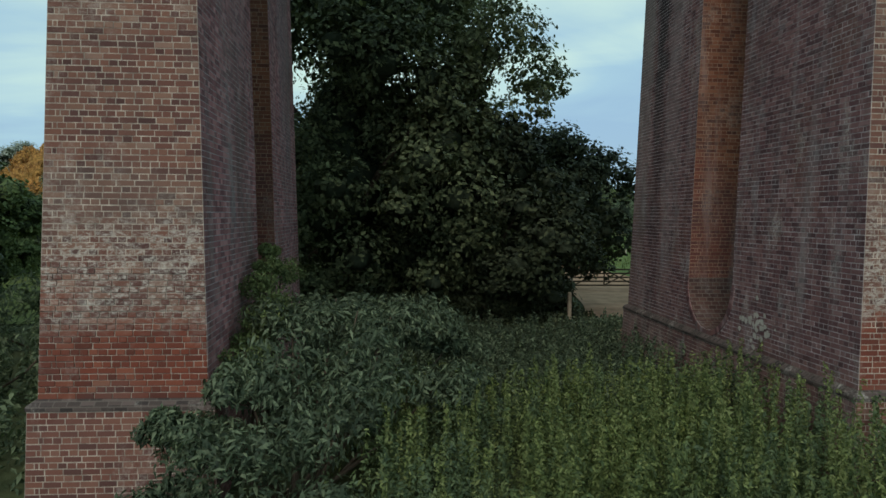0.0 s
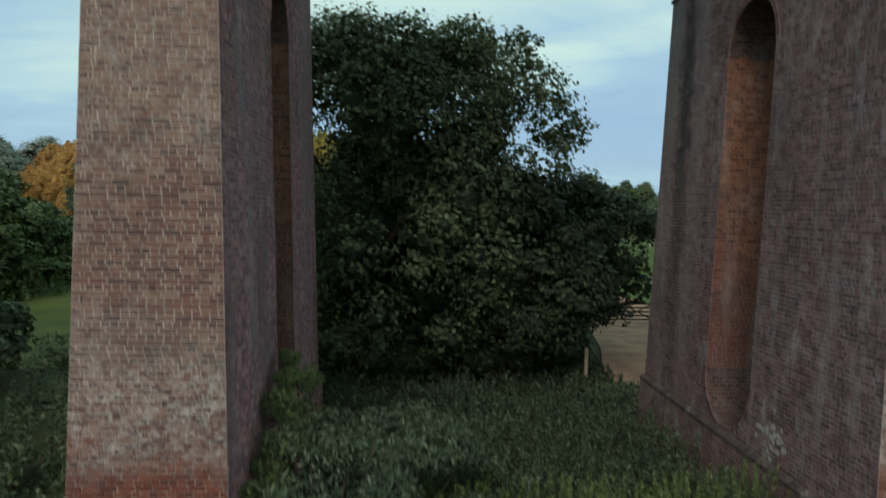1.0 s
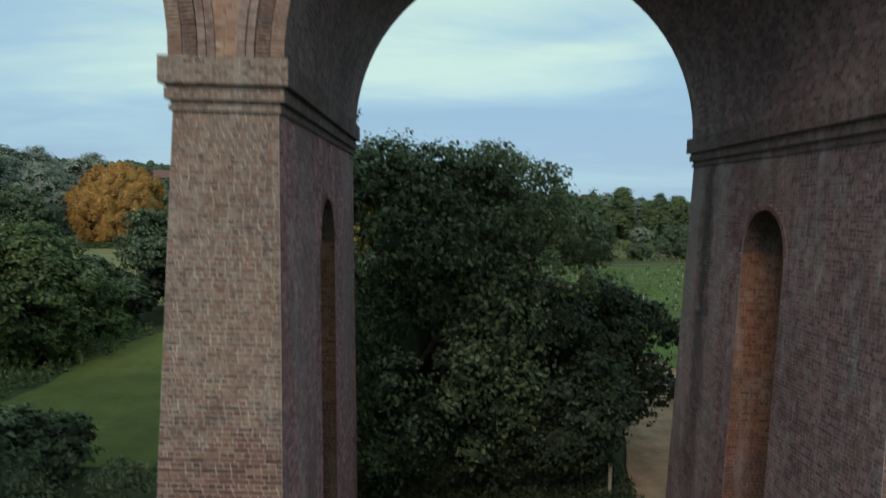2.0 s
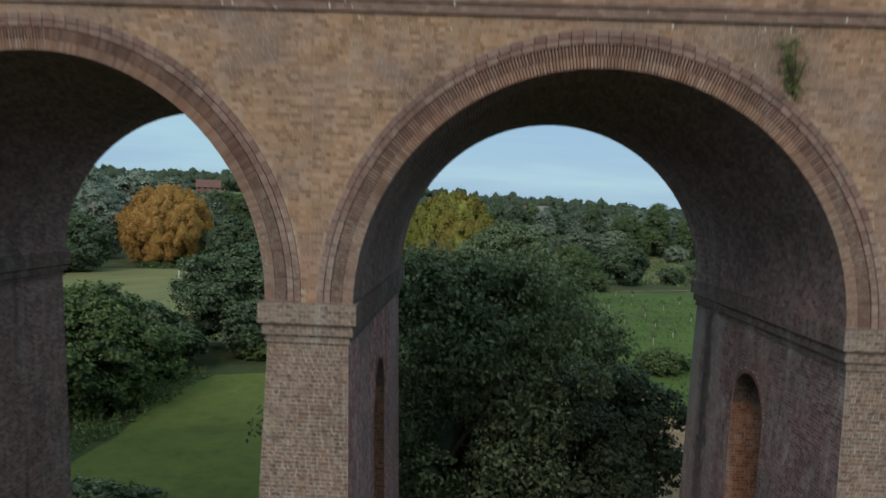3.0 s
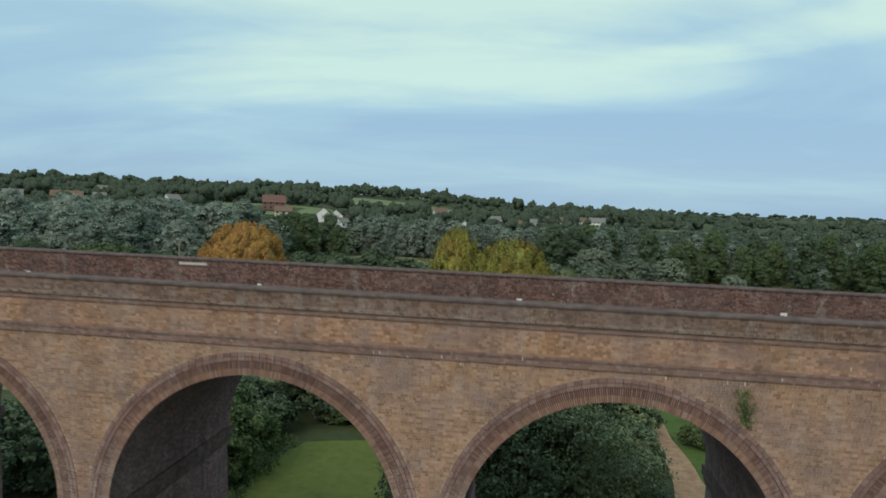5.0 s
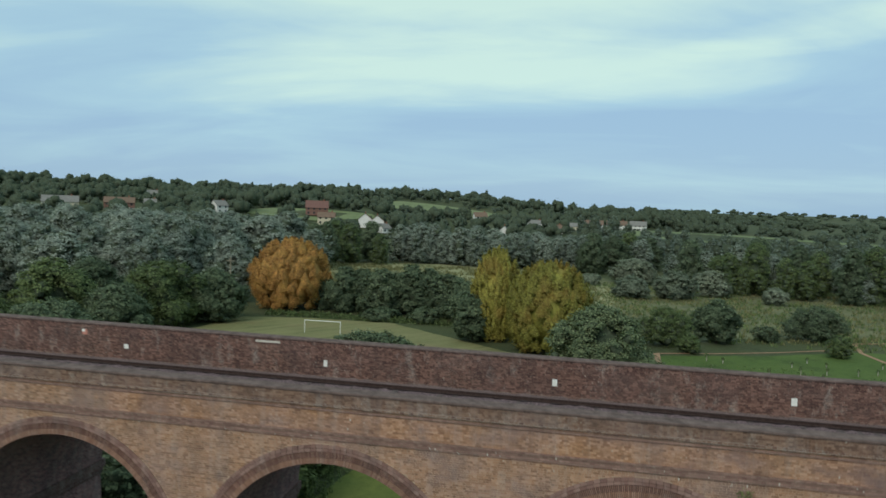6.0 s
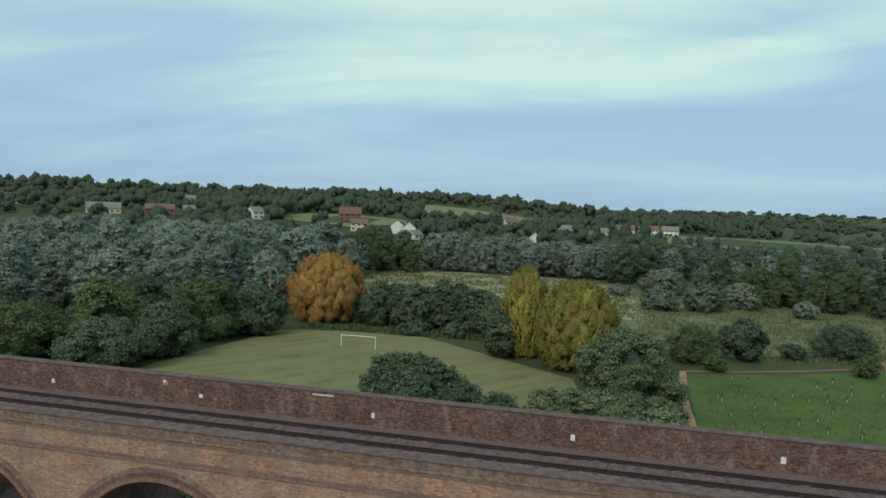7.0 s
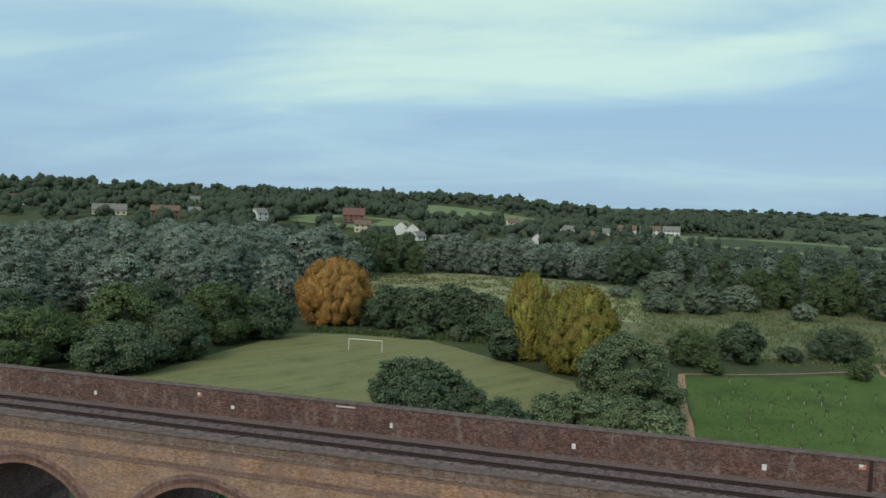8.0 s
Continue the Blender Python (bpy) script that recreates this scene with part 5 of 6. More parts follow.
for i, (x, y, w, h) in enumerate(((-49, 136, 8.5, 10.9), (-40, 136, 11.5, 10.8), (-32.8, 136.5, 9, 11.8), (-24.4, 137, 11.5, 10.3), (-15, 110, 8, 8.8), (-19, 126, 8, 7.5), (-28, 127.5, 7, 3.4), (-38, 128, 9, 2.6), (-45, 137.5, 9, 10.2), (-29, 138, 10, 11), (-36, 138, 9, 10), (-20, 134, 8, 9), (-55, 138, 7, 8))):
    bush("dark green hedge bush behind the pitch", M_LEAF_DARK, (x, y), w, w * .8, h, 43 + i, 280, 26, 0.3, group="hedge behind the pitch")
for i, (x, y, w, h, m) in enumerate(((-80, 77, 17, 8.6, 0), (-97, 75, 21, 10.3, 1), (-75, 88, 12, 10.4, 0), (-77, 105, 16.5, 13, 2), (-70, 113, 12, 11.2, 0), (-88, 88, 13, 14.2, 2), (-64, 137, 9, 7.5, 0), (-112, 84, 16, 12, 0), (-92, 104, 14, 13, 0), (-128, 78, 20, 12, 1))):
    make_tree("hedgerow_tree", ("dark green hedgerow tree beside the pitch", "spreading mid-green tree beside the pitch", "yellow-green leafy tree beside the pitch")[m], "tree",
              (M_LEAF_DARK, M_LEAF_GREEN, M_LEAF_GREEN)[m], (x, y), 0.1, h, w / 2, w * .44, 70, 300, 0.19, 61 + i, 0.3, 0.25, 0.32, "trees beside the pitch")

# poplars turning colour
make_tree("poplar", "rounded poplar with orange autumn leaves", "tree", M_LEAF_ORANGE, (-63.0, 137), 0.1, 16.9, 9.7, 9.0, 170, 260, 0.15, 81, 0.4, 0.05, 0.24, "poplars", True)
make_tree("poplar", "tall poplar with yellow-green autumn leaves", "tree", M_LEAF_YELLOW, (-10.8, 113), 0.1, 18.0, 5.0, 4.9, 85, 260, 0.15, 82, 0.3, 0.2, 0.28, "poplars", True)
make_tree("poplar", "broad poplar with yellow-green autumn leaves", "tree", M_LEAF_YELLOW, (-0.4, 105), 0.1, 16.6, 7.8, 7.4, 150, 260, 0.15, 83, 0.4, 0.15, 0.24, "poplars", True)


# ---- belts of trees: a few built, the rest copied ----
def belt(master_list, spots, seed):
    r = np.random.default_rng(seed)
    for x, y, h in spots:
        m = master_list[r.integers(len(master_list))]
        s = h / m["height"]
        w = s * (0.85 + 0.35 * r.random())
        copy_thing(m, Matrix.Translation((x, y, float(terrain(x, y)))) @ Matrix.Rotation(r.random() * 6.28, 4, 'Z') @ Matrix.Diagonal((w, w, s, 1)))


def master(name, label, mat, h, wid, seed, at, clumps=26, per=80, size=0.62, taper=0.5, group=""):
    t = make_tree(name, label, "tree", mat, at, 0.2, h, wid / 2, wid / 2, clumps, per, size, seed, 0.28, taper, 0.36, group)
    t["height"] = h
    return t


WIL = [master("willow", "tall grey-green willow in the valley", M_LEAF_WILLOW, 19, 13, 90 + i, p, 84, 170, 0.19, 0.1, "valley willows")
       for i, p in enumerate(((-98.9, 157), (-113.9, 148), (-131.9, 129)))]
MIX = [master("valley_tree", "green valley tree in a dense belt", m, 17, 10, 95 + i, p, 70, 150, 0.18, 0.4, "valley trees")
       for i, (m, p) in enumerate(((M_LEAF_DARK, (12, 266)), (M_LEAF_GREEN, (62, 219)), (M_LEAF_DARK, (86, 205))))]
r_ = np.random.default_rng(31)
spots = [(-127, 107, 18), (-108, 116, 17.6), (-89.3, 179, 21), (-164, 140, 18), (-80.6, 141, 16.5), (-146, 112, 17), (-118, 122, 18.5), (-95, 130, 17)]
for x in np.arange(-235, -78, 11.0):
    for y in np.arange(150, 240, 16.0):
        xx, yy = x + r_.normal() * 3, y + r_.normal() * 3 + max(0, (-150 - x)) * -0.2
        if xx > -98 + (yy - 150) * 0.12 or yy < 128:
            continue
        spots.append((xx, yy, 15.5 + r_.random() * 7.0))
belt(WIL, spots, 1)
spots, mixed, BACK = [], [], []
for x, h in ((-61.5, 17.8), (-51, 15), (-36, 16.5), (-27, 15), (-17, 15.5), (-7, 14), (3, 15), (-72, 17), (-44, 17)):
    spots.append((x, 279 + r_.normal() * 3, h))
    spots.append((x + 5, 292 + r_.normal() * 3, h))
for x, y, h in ((-93, 246, 17.7), (-83, 277, 18.2), (-101, 255, 17), (-88, 262, 17), (-97, 270, 18), (-76, 265, 13)):
    mixed.append((x, y, h))
for row, (y0, d) in enumerate(((0, 0), (15, 4), (31, 1), (48, 5), (68, 2), (90, 4), (115, 1), (142, 3), (170, 2))):
    for x in np.arange(8, 190 + row * 14, 8.6 if row < 3 else 8.0):
        yy = np.interp(x, [5, 34, 45, 90, 200], [268, 284, 214, 208, 190]) + y0 + r_.normal() * 3
        h = (13.6 if row < 4 else 13.2) + r_.normal() * 2.2
        if row >= 3:
            BACK.append((x + d + r_.normal() * 2, yy, h))
            continue
        ((mixed if r_.random() < (0.75 if row < 2 else 0.2) else spots)).append((x + d + r_.normal() * 2, yy, h))
belt(WIL, spots, 2)
belt(MIX, mixed, 3)


M_RENDER = plain_mat("white_render", (0.68, 0.66, 0.62), 0.85, vary=.1, scale=.4)
M_CREAM = plain_mat("cream_render", (0.55, 0.49, 0.36), 0.85, vary=.12, scale=.4)
M_HOUSE_BRICK = plain_mat("house_brick", (0.20, 0.11, 0.088), 0.9, vary=.2, scale=.8)
M_TILE_RED = plain_mat("red_roof_tile", (0.17, 0.092, 0.078), 0.85, vary=.2, scale=1.2)
M_TILE_BROWN = plain_mat("brown_roof_tile", (0.17, 0.115, 0.085), 0.85, vary=.25, scale=1.2)
M_TILE_GREY = plain_mat("grey_slate", (0.19, 0.18, 0.165), 0.8, vary=.25, scale=1.2)
M_CHIMNEY = plain_mat("chimney_brick", (0.24, 0.12, 0.085), 0.9)
M_PANE = plain_mat("dark_window_glass", (0.035, 0.04, 0.045), 0.15, vary=.1)
W_, B_, C_ = M_RENDER, M_HOUSE_BRICK, M_CREAM
HOUSES = (
        (-267, 365, 17, 9, 5.2, 3.0, B_, M_TILE_BROWN, 32, "long red-brick house with a brown roof"), (-251, 372, 7, 7, 5, 2.6, W_, M_TILE_GREY, 32, "white rendered house end among trees"),
        (-305, 362, 20, 10, 3.4, 3.6, C_, M_TILE_GREY, 36, "long pale barn with a grey roof"), (-158, 410, 14, 10, 5.0, 4.2, B_, M_TILE_RED, 20, "brick house with a large red tiled roof"),
        (-118, 384, 6, 8, 5.0, 3.4, W_, M_TILE_BROWN, 105, "white gabled house with a brown roof"), (-110, 382, 6, 8, 5.0, 3.4, W_, M_TILE_BROWN, 105, "white gabled house with a brown roof"),
        (-140, 378, 10, 8, 4.8, 2.6, C_, M_TILE_BROWN, 15, "cream rendered house among trees"), (-104, 374, 7, 6, 3.0, 2.4, W_, M_TILE_GREY, 60, "small white house among trees"),
        (-37, 407, 5, 7, 4.6, 3.2, W_, M_TILE_GREY, 95, "white gabled cottage among trees"), (-62, 484, 9, 8, 5.0, 3.0, W_, M_TILE_BROWN, 20, "white house with a brown roof"),
        (-25, 528, 12, 8, 3.2, 2.4, W_, M_TILE_GREY, 5, "low white bungalow among trees"), (7, 528, 12, 8, 3.2, 2.4, C_, M_TILE_GREY, 5, "low cream bungalow among trees"),
        (20, 562, 16, 9, 4.6, 3.2, W_, M_TILE_BROWN, 0, "white house with a brown roof"), (39, 566, 16, 9, 4.6, 3.2, W_, M_TILE_BROWN, 0, "white house with a brown roof"), (56, 568, 13, 9, 4.4, 3.6, W_, M_TILE_GREY, -10, "white gabled house on the slope"),
        (-427, 414, 13, 9, 5.0, 3.2, W_, M_TILE_RED, 40, "white house with a red roof on the hill"), (-213, 386, 8, 8, 5.0, 3.0, W_, M_TILE_GREY, 60, "white house among tall trees"),
        (-88, 372, 8, 7, 3.0, 2.4, W_, M_TILE_GREY, 10, "small white house among trees"), (-8, 470, 9, 8, 3.4, 2.6, W_, M_TILE_BROWN, 12, "white bungalow among trees"), (-345, 520, 14, 8, 4.5, 3, C_, M_TILE_GREY, 30, "pale farmhouse on the ridge"))


def in_garden(x, y):
    """Open ground on the valley side of each house."""
    for hx, hy, w, *_ in HOUSES:
        dx, dy = hx - 3, hy + 32
        n = math.hypot(dx, dy)
        u, v = ((hx - x) * dx + (hy - y) * dy) / n, abs((hx - x) * dy - (hy - y) * dx) / n
        if -7 < u < (24 if hy < 500 else 70) and v < w * .5 + 1:
            return 1 if u < 10 else 2
    return 0


# far woods on the hills: one joined mass of crowns
def far_woods():
    r = np.random.default_rng(77)
    pts = []

    def put(n, x0, x1, y0, y1, hmin, hmax):
        for _ in range(n):
            pts.append((x0 + (x1 - x0) * r.random(), y0 + (y1 - y0) * r.random(), hmin + (hmax - hmin) * r.random()))
    put(230, -560, -150, 300, 420, 7, 12)
    put(110, -230, 40, 330, 450, 6, 10)
    put(170, -640, -180, 470, 600, 8, 14)
    put(120, -480, -60, 600, 760, 7, 11)
    put(70, -240, 60, 400, 520, 5, 10)
    put(60, -260, -110, 330, 420, 6, 11)
    put(120, -420, 110, 760, 960, 7, 10)
    put(45, -20, 150, 620, 760, 9, 15)
    put(60, 60, 520, 640, 760, 6, 11)
    put(90, 100, 900, 900, 1300, 8, 12)
    put(70, 200, 1500, 1700, 2300, 9, 14)
    put(60, -900, -560, 480, 760, 10, 16)
    put(150, -330, 60, 540, 800, 7, 12)
    put(90, -200, 200, 800, 1100, 8, 13)
    put(70, -60, 260, 560, 700, 5, 10)
    put(150, -260, 20, 400, 560, 5, 10)
    put(120, -420, -150, 420, 560, 7, 13)
    put(140, 80, 700, 640, 1000, 7, 12)
    put(160, -450, 100, 700, 860, 8, 11)
    put(40, 0, 120, 640, 700, 10, 15)
    put(150, 150, 1100, 1050, 1500, 8, 13)
    put(420, 150, 1900, 1500, 2400, 7, 11)
    put(30, -380, -80, 560, 760, 10, 13)
    put(26, 10, 150, 600, 660, 12, 17)
    put(40, -720, -480, 560, 700, 10, 14)
    kinds = {"leaf": ([], [], []), "fir": ([], [], [])}
    for i, (x, y, h) in enumerate(pts):
        if -200 < x < -120 and 380 < y < 445 or (-190 < x < -60 and 555 < y < 650):
            continue
        g = in_garden(x, y)
        if g == 1:
            continue
        if g == 2:
            h = min(h, 3.2)
        h *= .60 + .75 * r.random() ** 1.5
        w = min(8.0, h * (0.42 + 0.36 * r.random())) * (1.0 if y < 1200 else 1.9)
        at = np.array([x, y, float(terrain(x, y))])
        big = 0.36 if y < 620 else (.55 if y < 1000 else 1.3)
        few = 1 if y < 620 else (2 if y < 1000 else 5)
        if r.random() < .07 and h > 5:
            Q, T, lumps = kinds["fir"]
            for t, k in ((.18, .58), (.36, .48), (.54, .36), (.72, .22)):
                c, rad = at + (0, 0, h * 1.15 * t), np.array([w * k, w * k, h * .24])
                lumps.append(lump(c, rad * .75, r, 2, .08))
                p, nr = clump_points(c, rad, 46 // few, r, 0.8)
                Q.append(leaves(p, nr, big, i, loose=.5, droop=.3))
                T.append(nr)
            continue
        Q, T, lumps = kinds["leaf"]
        a0 = r.random() * 6.28
        for j in range(5):
            a, out = a0 + j * 2.4, (0.0 if j == 0 else .50)
            k = (.62 if j == 0 else .36 + .2 * r.random())
            zt = (.58 if j == 0 else .30 + .42 * r.random())
            c = at + (w * out * math.cos(a), w * out * math.sin(a), h * zt)
            rad = np.array([w * k, w * k, h * min(zt, k * .72)])
            lumps.append(lump(c, rad * .74, r, 2, .12))
            p, nr = clump_points(c, rad * 1.04, 42 // few, r, 0.62)
            Q.append(leaves(p, nr, big, i, loose=.5, droop=.1))
            T.append(nr * (1, 1, .6) + (0, 0, .35))
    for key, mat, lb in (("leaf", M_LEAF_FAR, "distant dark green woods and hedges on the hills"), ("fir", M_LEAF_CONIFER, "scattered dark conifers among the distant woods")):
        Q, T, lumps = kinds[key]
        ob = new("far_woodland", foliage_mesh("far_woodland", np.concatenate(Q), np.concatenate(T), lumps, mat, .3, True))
        tagged(ob, lb, "woodland", kind="stuff")


far_woods()


def back_woods():
    r = np.random.default_rng(78)
    Q, T, lumps = [], [], []
    for i, (x, y, h) in enumerate(BACK):
        w = h * (0.24 + 0.14 * r.random())
        at = np.array([x, y, float(terrain(x, y))])
        for t, g in ((.40, .95), (.62, .85), (.80, .6)):
            o = r.normal(0, .28, 3) * (w, w, h * .05)
            lumps.append(lump(at + (0, 0, h * t) + o, (w * g * .76, w * g * .76, h * .17), r, 2, .10))
            p, nr = clump_points(at + (0, 0, h * t) + o, (w * g * 1.05, w * g * 1.05, h * .23), 130, r, 0.84)
            Q.append(leaves(p, nr, 0.42, i, loose=.4))
            T.append(nr)
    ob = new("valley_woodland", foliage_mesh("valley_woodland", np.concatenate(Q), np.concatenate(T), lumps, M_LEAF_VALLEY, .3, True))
    tagged(ob, "dense belt of grey-green willows across the valley", "woodland", kind="stuff")


back_woods()


# ---- undergrowth between the piers ----
def blocked(x, y, pad=0.12):
    for k in (-1, 0, 1, 2):
        if abs(x - XC - k * PITCH) < half(0.5) + .13 + pad and -.45 - pad < y < WIDE + .45 + pad:
            return True
    return False


def stalks(spots, seed, leaf, step, spread, mat, name, label, category):
    """Tall weeds: leaves in whorls up a stalk, shorter towards the tip; one joined stand."""
    r = np.random.default_rng(seed)
    C, N = [], []
    stems = []
    for x, y, h in spots:
        n = max(6, int(h / step))
        z = np.linspace(0.12, 1.0, n) * h
        lean = r.normal(0, 0.07, 2)
        k = 4
        a = r.random((n, k)) * 6.28
        sp = spread * (1.08 - z / h)[:, None] * (0.6 + 0.7 * r.random((n, k))) + 0.02
        cx = x + lean[0] * z[:, None] + np.cos(a) * sp
        cy = y + lean[1] * z[:, None] + np.sin(a) * sp
        cz = np.broadcast_to(z[:, None], a.shape) - sp * .25 + r.normal(0, .02, a.shape)
        C.append(np.stack([cx, cy, cz], -1).reshape(-1, 3))
        N.append(np.stack([np.cos(a) * .7, np.sin(a) * .7, np.full(a.shape, .8)], -1).reshape(-1, 3))
    q = leaves(np.concatenate(C), np.concatenate(N), leaf, seed + 1, 0.42, 0.5)
    ob = new(name, quad_mesh(name, q, mat))
    return tagged(ob, label, category, kind="stuff")


r_ = np.random.default_rng(50)


def scatter(n, x0, x1, y0, y1, hmin, hmax, keep=lambda x, y: True):
    out = []
    while len(out) < n:
        x, y = x0 + (x1 - x0) * r_.random(), y0 + (y1 - y0) * r_.random()
        if not blocked(x, y) and keep(x, y):
            patch = 0.5 + 0.5 * math.sin(x * 1.3 + 2 * math.sin(y * .9)) * math.cos(y * 1.1 + x * .4)
            out.append((x, y, hmin + (hmax - hmin) * (0.65 * r_.random() + 0.35 * patch)))
    return out


stalks(scatter(1250, 2.6, 11.5, -6.0, 2.6, 0.8, 1.6, lambda x, y: x > 3.9 - (y + 6) * .12 or r_.random() < .25), 51, 0.033, 0.042, 0.072, M_LEAF_NETTLE, "nettle_stand", "tall yellow-green nettles and mugwort in flower", "weeds")
stalks(scatter(300, 3.4, 11.3, -5.6, 1.8, 1.25, 1.9), 151, 0.026, 0.032, 0.045, M_LEAF_SPIKE, "mugwort_spikes", "pale yellow-green flowering spikes above the nettles", "weeds")
stalks(scatter(1500, 1.2, 10.4, 1.5, 10.5, 0.55, 1.25), 52, 0.042, 0.06, 0.11, M_LEAF_ELDER, "undergrowth", "dark blue-green nettles and brambles between the piers", "weeds")
stalks(scatter(650, -9.4, -1.0, -4.5, 10.5, 0.5, 1.2), 53, 0.07, 0.085, 0.17, M_LEAF_DARK, "undergrowth", "dark green rough weeds beside the pier", "weeds")
# weeds under the trees use the leaf colour darkened for shade
stalks(scatter(500, 0.5, 13.0, 9.5, 14.0, 0.3, 0.8, lambda x, y: x < 10.2), 54, 0.07, 0.08, 0.17, M_LEAF_SHADED, "undergrowth", "low weeds in the shade of the trees", "weeds")
stalks(scatter(420, 8.2, 11.0, 11.0, 24.0, 0.3, 0.8, lambda x, y: x < 10.2 + max(0, y - 16) * .15), 154, 0.06, 0.07, 0.14, M_LEAF_SHADED, "undergrowth", "dark low weeds along the footpath", "weeds")
stalks(scatter(520, -25.0, -17.2, 14.0, 42.0, 0.4, 1.1), 56, 0.11, 0.11, 0.2, M_LEAF_GREEN, "undergrowth", "rough weeds along the lawn's edge", "weeds")
stalks(scatter(420, -64.0, -18.0, 124.5, 128.5, 0.5, 1.3), 57, 0.22, 0.2, 0.5, M_LEAF_GREEN, "undergrowth", "rough weeds along the edge of the pitch", "weeds")


def elder(label, clumps, seed, per, size, mat=None, name="elder_bush"):
    """A spreading shrub: arching sprays of leaflets round the given middles (x, y, z, radius)."""
    r = np.random.default_rng(seed)
    m = mat or M_LEAF_ELDER
    P, N = [], []
    bx, by = clumps[0][0], clumps[0][1]
    t = thing(name, label, "bush", at=(bx, by, 0))
    bm = bmesh.new()
    for x, y, z, rad in clumps:
        for _ in range(7):
            d = r.normal(0, 1, 3)
            d[2] = abs(d[2]) * .6
            d /= np.linalg.norm(d)
            c = np.array([x - bx, y - by, z]) + d * rad * .6
            p, nr = clump_points(c, (rad * .55, rad * .55, rad * .38), per, r, 0.45)
            P.append(p)
            N.append(nr)
        tube(bm, [(r.normal() * .15, r.normal() * .15, -.05), ((x - bx) * .6, (y - by) * .6, z * .6), (x - bx, y - by, z + rad * .5)], [.035, .025, .008], 6)
    P, N = np.concatenate(P), np.concatenate(N)
    P[:, 2] = np.maximum(P[:, 2], 0.03)
    part("foliage", quad_mesh("foliage", leaves(P, N, size, seed, 0.32, 0.5), m), m, t)
    part("branching", bm, M_BARK, t)
    return t


elder("large dark green elder bush against the brick pier", [(2.3, -0.4, 1.5, .95), (1.85, -1.8, 1.0, .8), (2.8, -1.4, 1.25, .85), (3.0, 0.7, 2.05, .7), (4.0, 1.6, 1.95, .65), (2.0, 1.2, 2.15, .65), (3.3, -0.3, 1.55, .8), (1.7, -0.8, 1.5, .55), (2.5, -2.8, .8, .8), (3.6, 2.6, 1.9, .65), (2.6, 2.0, 2.1, .65), (4.6, 2.4, 1.5, .55), (1.3, -1.2, 1.1, .5), (0.9, -1.15, 1.25, .35), (3.5, 0.9, 2.1, .5), (1.2, -2.2, .7, .5), (4.3, 0.4, 1.3, .6)], 55, 230, 0.056)
elder("yellow-green climber at the foot of the pier", [(1.5, 1.9, 2.5, .42), (1.6, 2.6, 2.2, .5), (1.6, 2.1, 1.8, .6), (1.7, 1.2, 2.2, .45), (1.6, 2.9, 2.7, .4), (1.45, 2.3, 2.9, .25), (1.4, 1.2, 1.9, .35), (1.45, 0.5, 1.7, .4), (1.4, 2.9, 3.1, .22)], 56, 130, 0.04, M_LEAF_GREEN, "climbing_plant")
elder("dark bramble thicket under the trees", [(8.3, 14.4, .8, .8), (7.2, 13.8, .7, .8), (6.0, 13.4, .8, .8), (4.8, 13.2, .7, .8), (3.4, 13.0, .8, .8), (8.9, 15.4, .8, .7), (9.6, 16.6, .9, .8), (9.9, 18.0, .8, .8)], 157, 150, 0.07, M_LEAF_SHADED, "bramble_bush")
elder("dark bramble bush against the brick pier", [(9.55, 9.6, .7, .45), (9.3, 10.0, .6, .45)], 57, 110, 0.06)
elder("dark hawthorn scrub beside the pier", [(-4.5, 3.5, .8, 1.0), (-6.2, 5.0, 1.0, 1.1), (-3.4, 6.5, .9, 1.0), (-7.5, 2.5, .8, 1.0)], 58, 150, 0.08, M_LEAF_DARK, "bush")
elder("dark hawthorn scrub beside the pier", [(-6.0, 10.5, 1.0, 1.2), (-8.2, 9.0, 1.3, 1.3), (-4.0, 12, 1.0, 1.2)], 59, 150, 0.085, M_LEAF_DARK, "bush")


def tufts(n, outline_test, box_, h, mat, seed, name, label):
    """Loose tufts of long grass."""
    r = np.random.default_rng(seed)
    x0, x1, y0, y1 = box_
    C = []
    while len(C) < n:
        x, y = x0 + (x1 - x0) * r.random(), y0 + (y1 - y0) * r.random()
        if outline_test(x, y) and noise.noise((x * .07, y * .07, seed)) + .5 * noise.noise((x * .25, y * .25, seed)) > -.12 + .2 * r.normal():
            C.append((x, y, float(terrain(x, y))))
    C = np.repeat(np.array(C), 5, 0)
    m = len(C)
    a = r.random(m) * 6.28
    hh = h * (.5 + .8 * r.random(m))
    b = C + np.stack([r.normal(0, h * .4, m), r.normal(0, h * .4, m), np.zeros(m)], 1)
    w = np.stack([np.cos(a), np.sin(a), np.zeros(m)], 1) * (h * .16)
    tip = b + np.stack([r.normal(0, .25, m) * hh, r.normal(0, .25, m) * hh, hh], 1)
    ob = new(name, quad_mesh(name, np.stack([b - w, b + w, tip + w * .3, tip - w * .3], 1), mat))
    tagged(ob, label, "grass", kind="stuff")


tufts(2600, lambda x, y: not (18 < x < 60 and y < 124), (8, 125, 125, 235), .75, M_LEAF_GREEN, 141, "meadow_grass", "rough green tussocks and reeds in the meadow")
tufts(3200, lambda x, y: not (18 < x < 60 and y < 126), (8, 125, 124, 225), .6, M_LEAF_STRAW, 142, "meadow_grass", "dry straw-coloured grass in the meadow")
tufts(3600, lambda x, y: True, (-98, 12, 176, 268), .8, M_LEAF_STRAW, 143, "meadow_grass", "pale dry grass across the far meadow")
tufts(2200, lambda x, y: True, (19.5, 62, 30, 104), .28, M_LEAF_GREEN, 144, "meadow_grass", "longer green grass among the saplings")


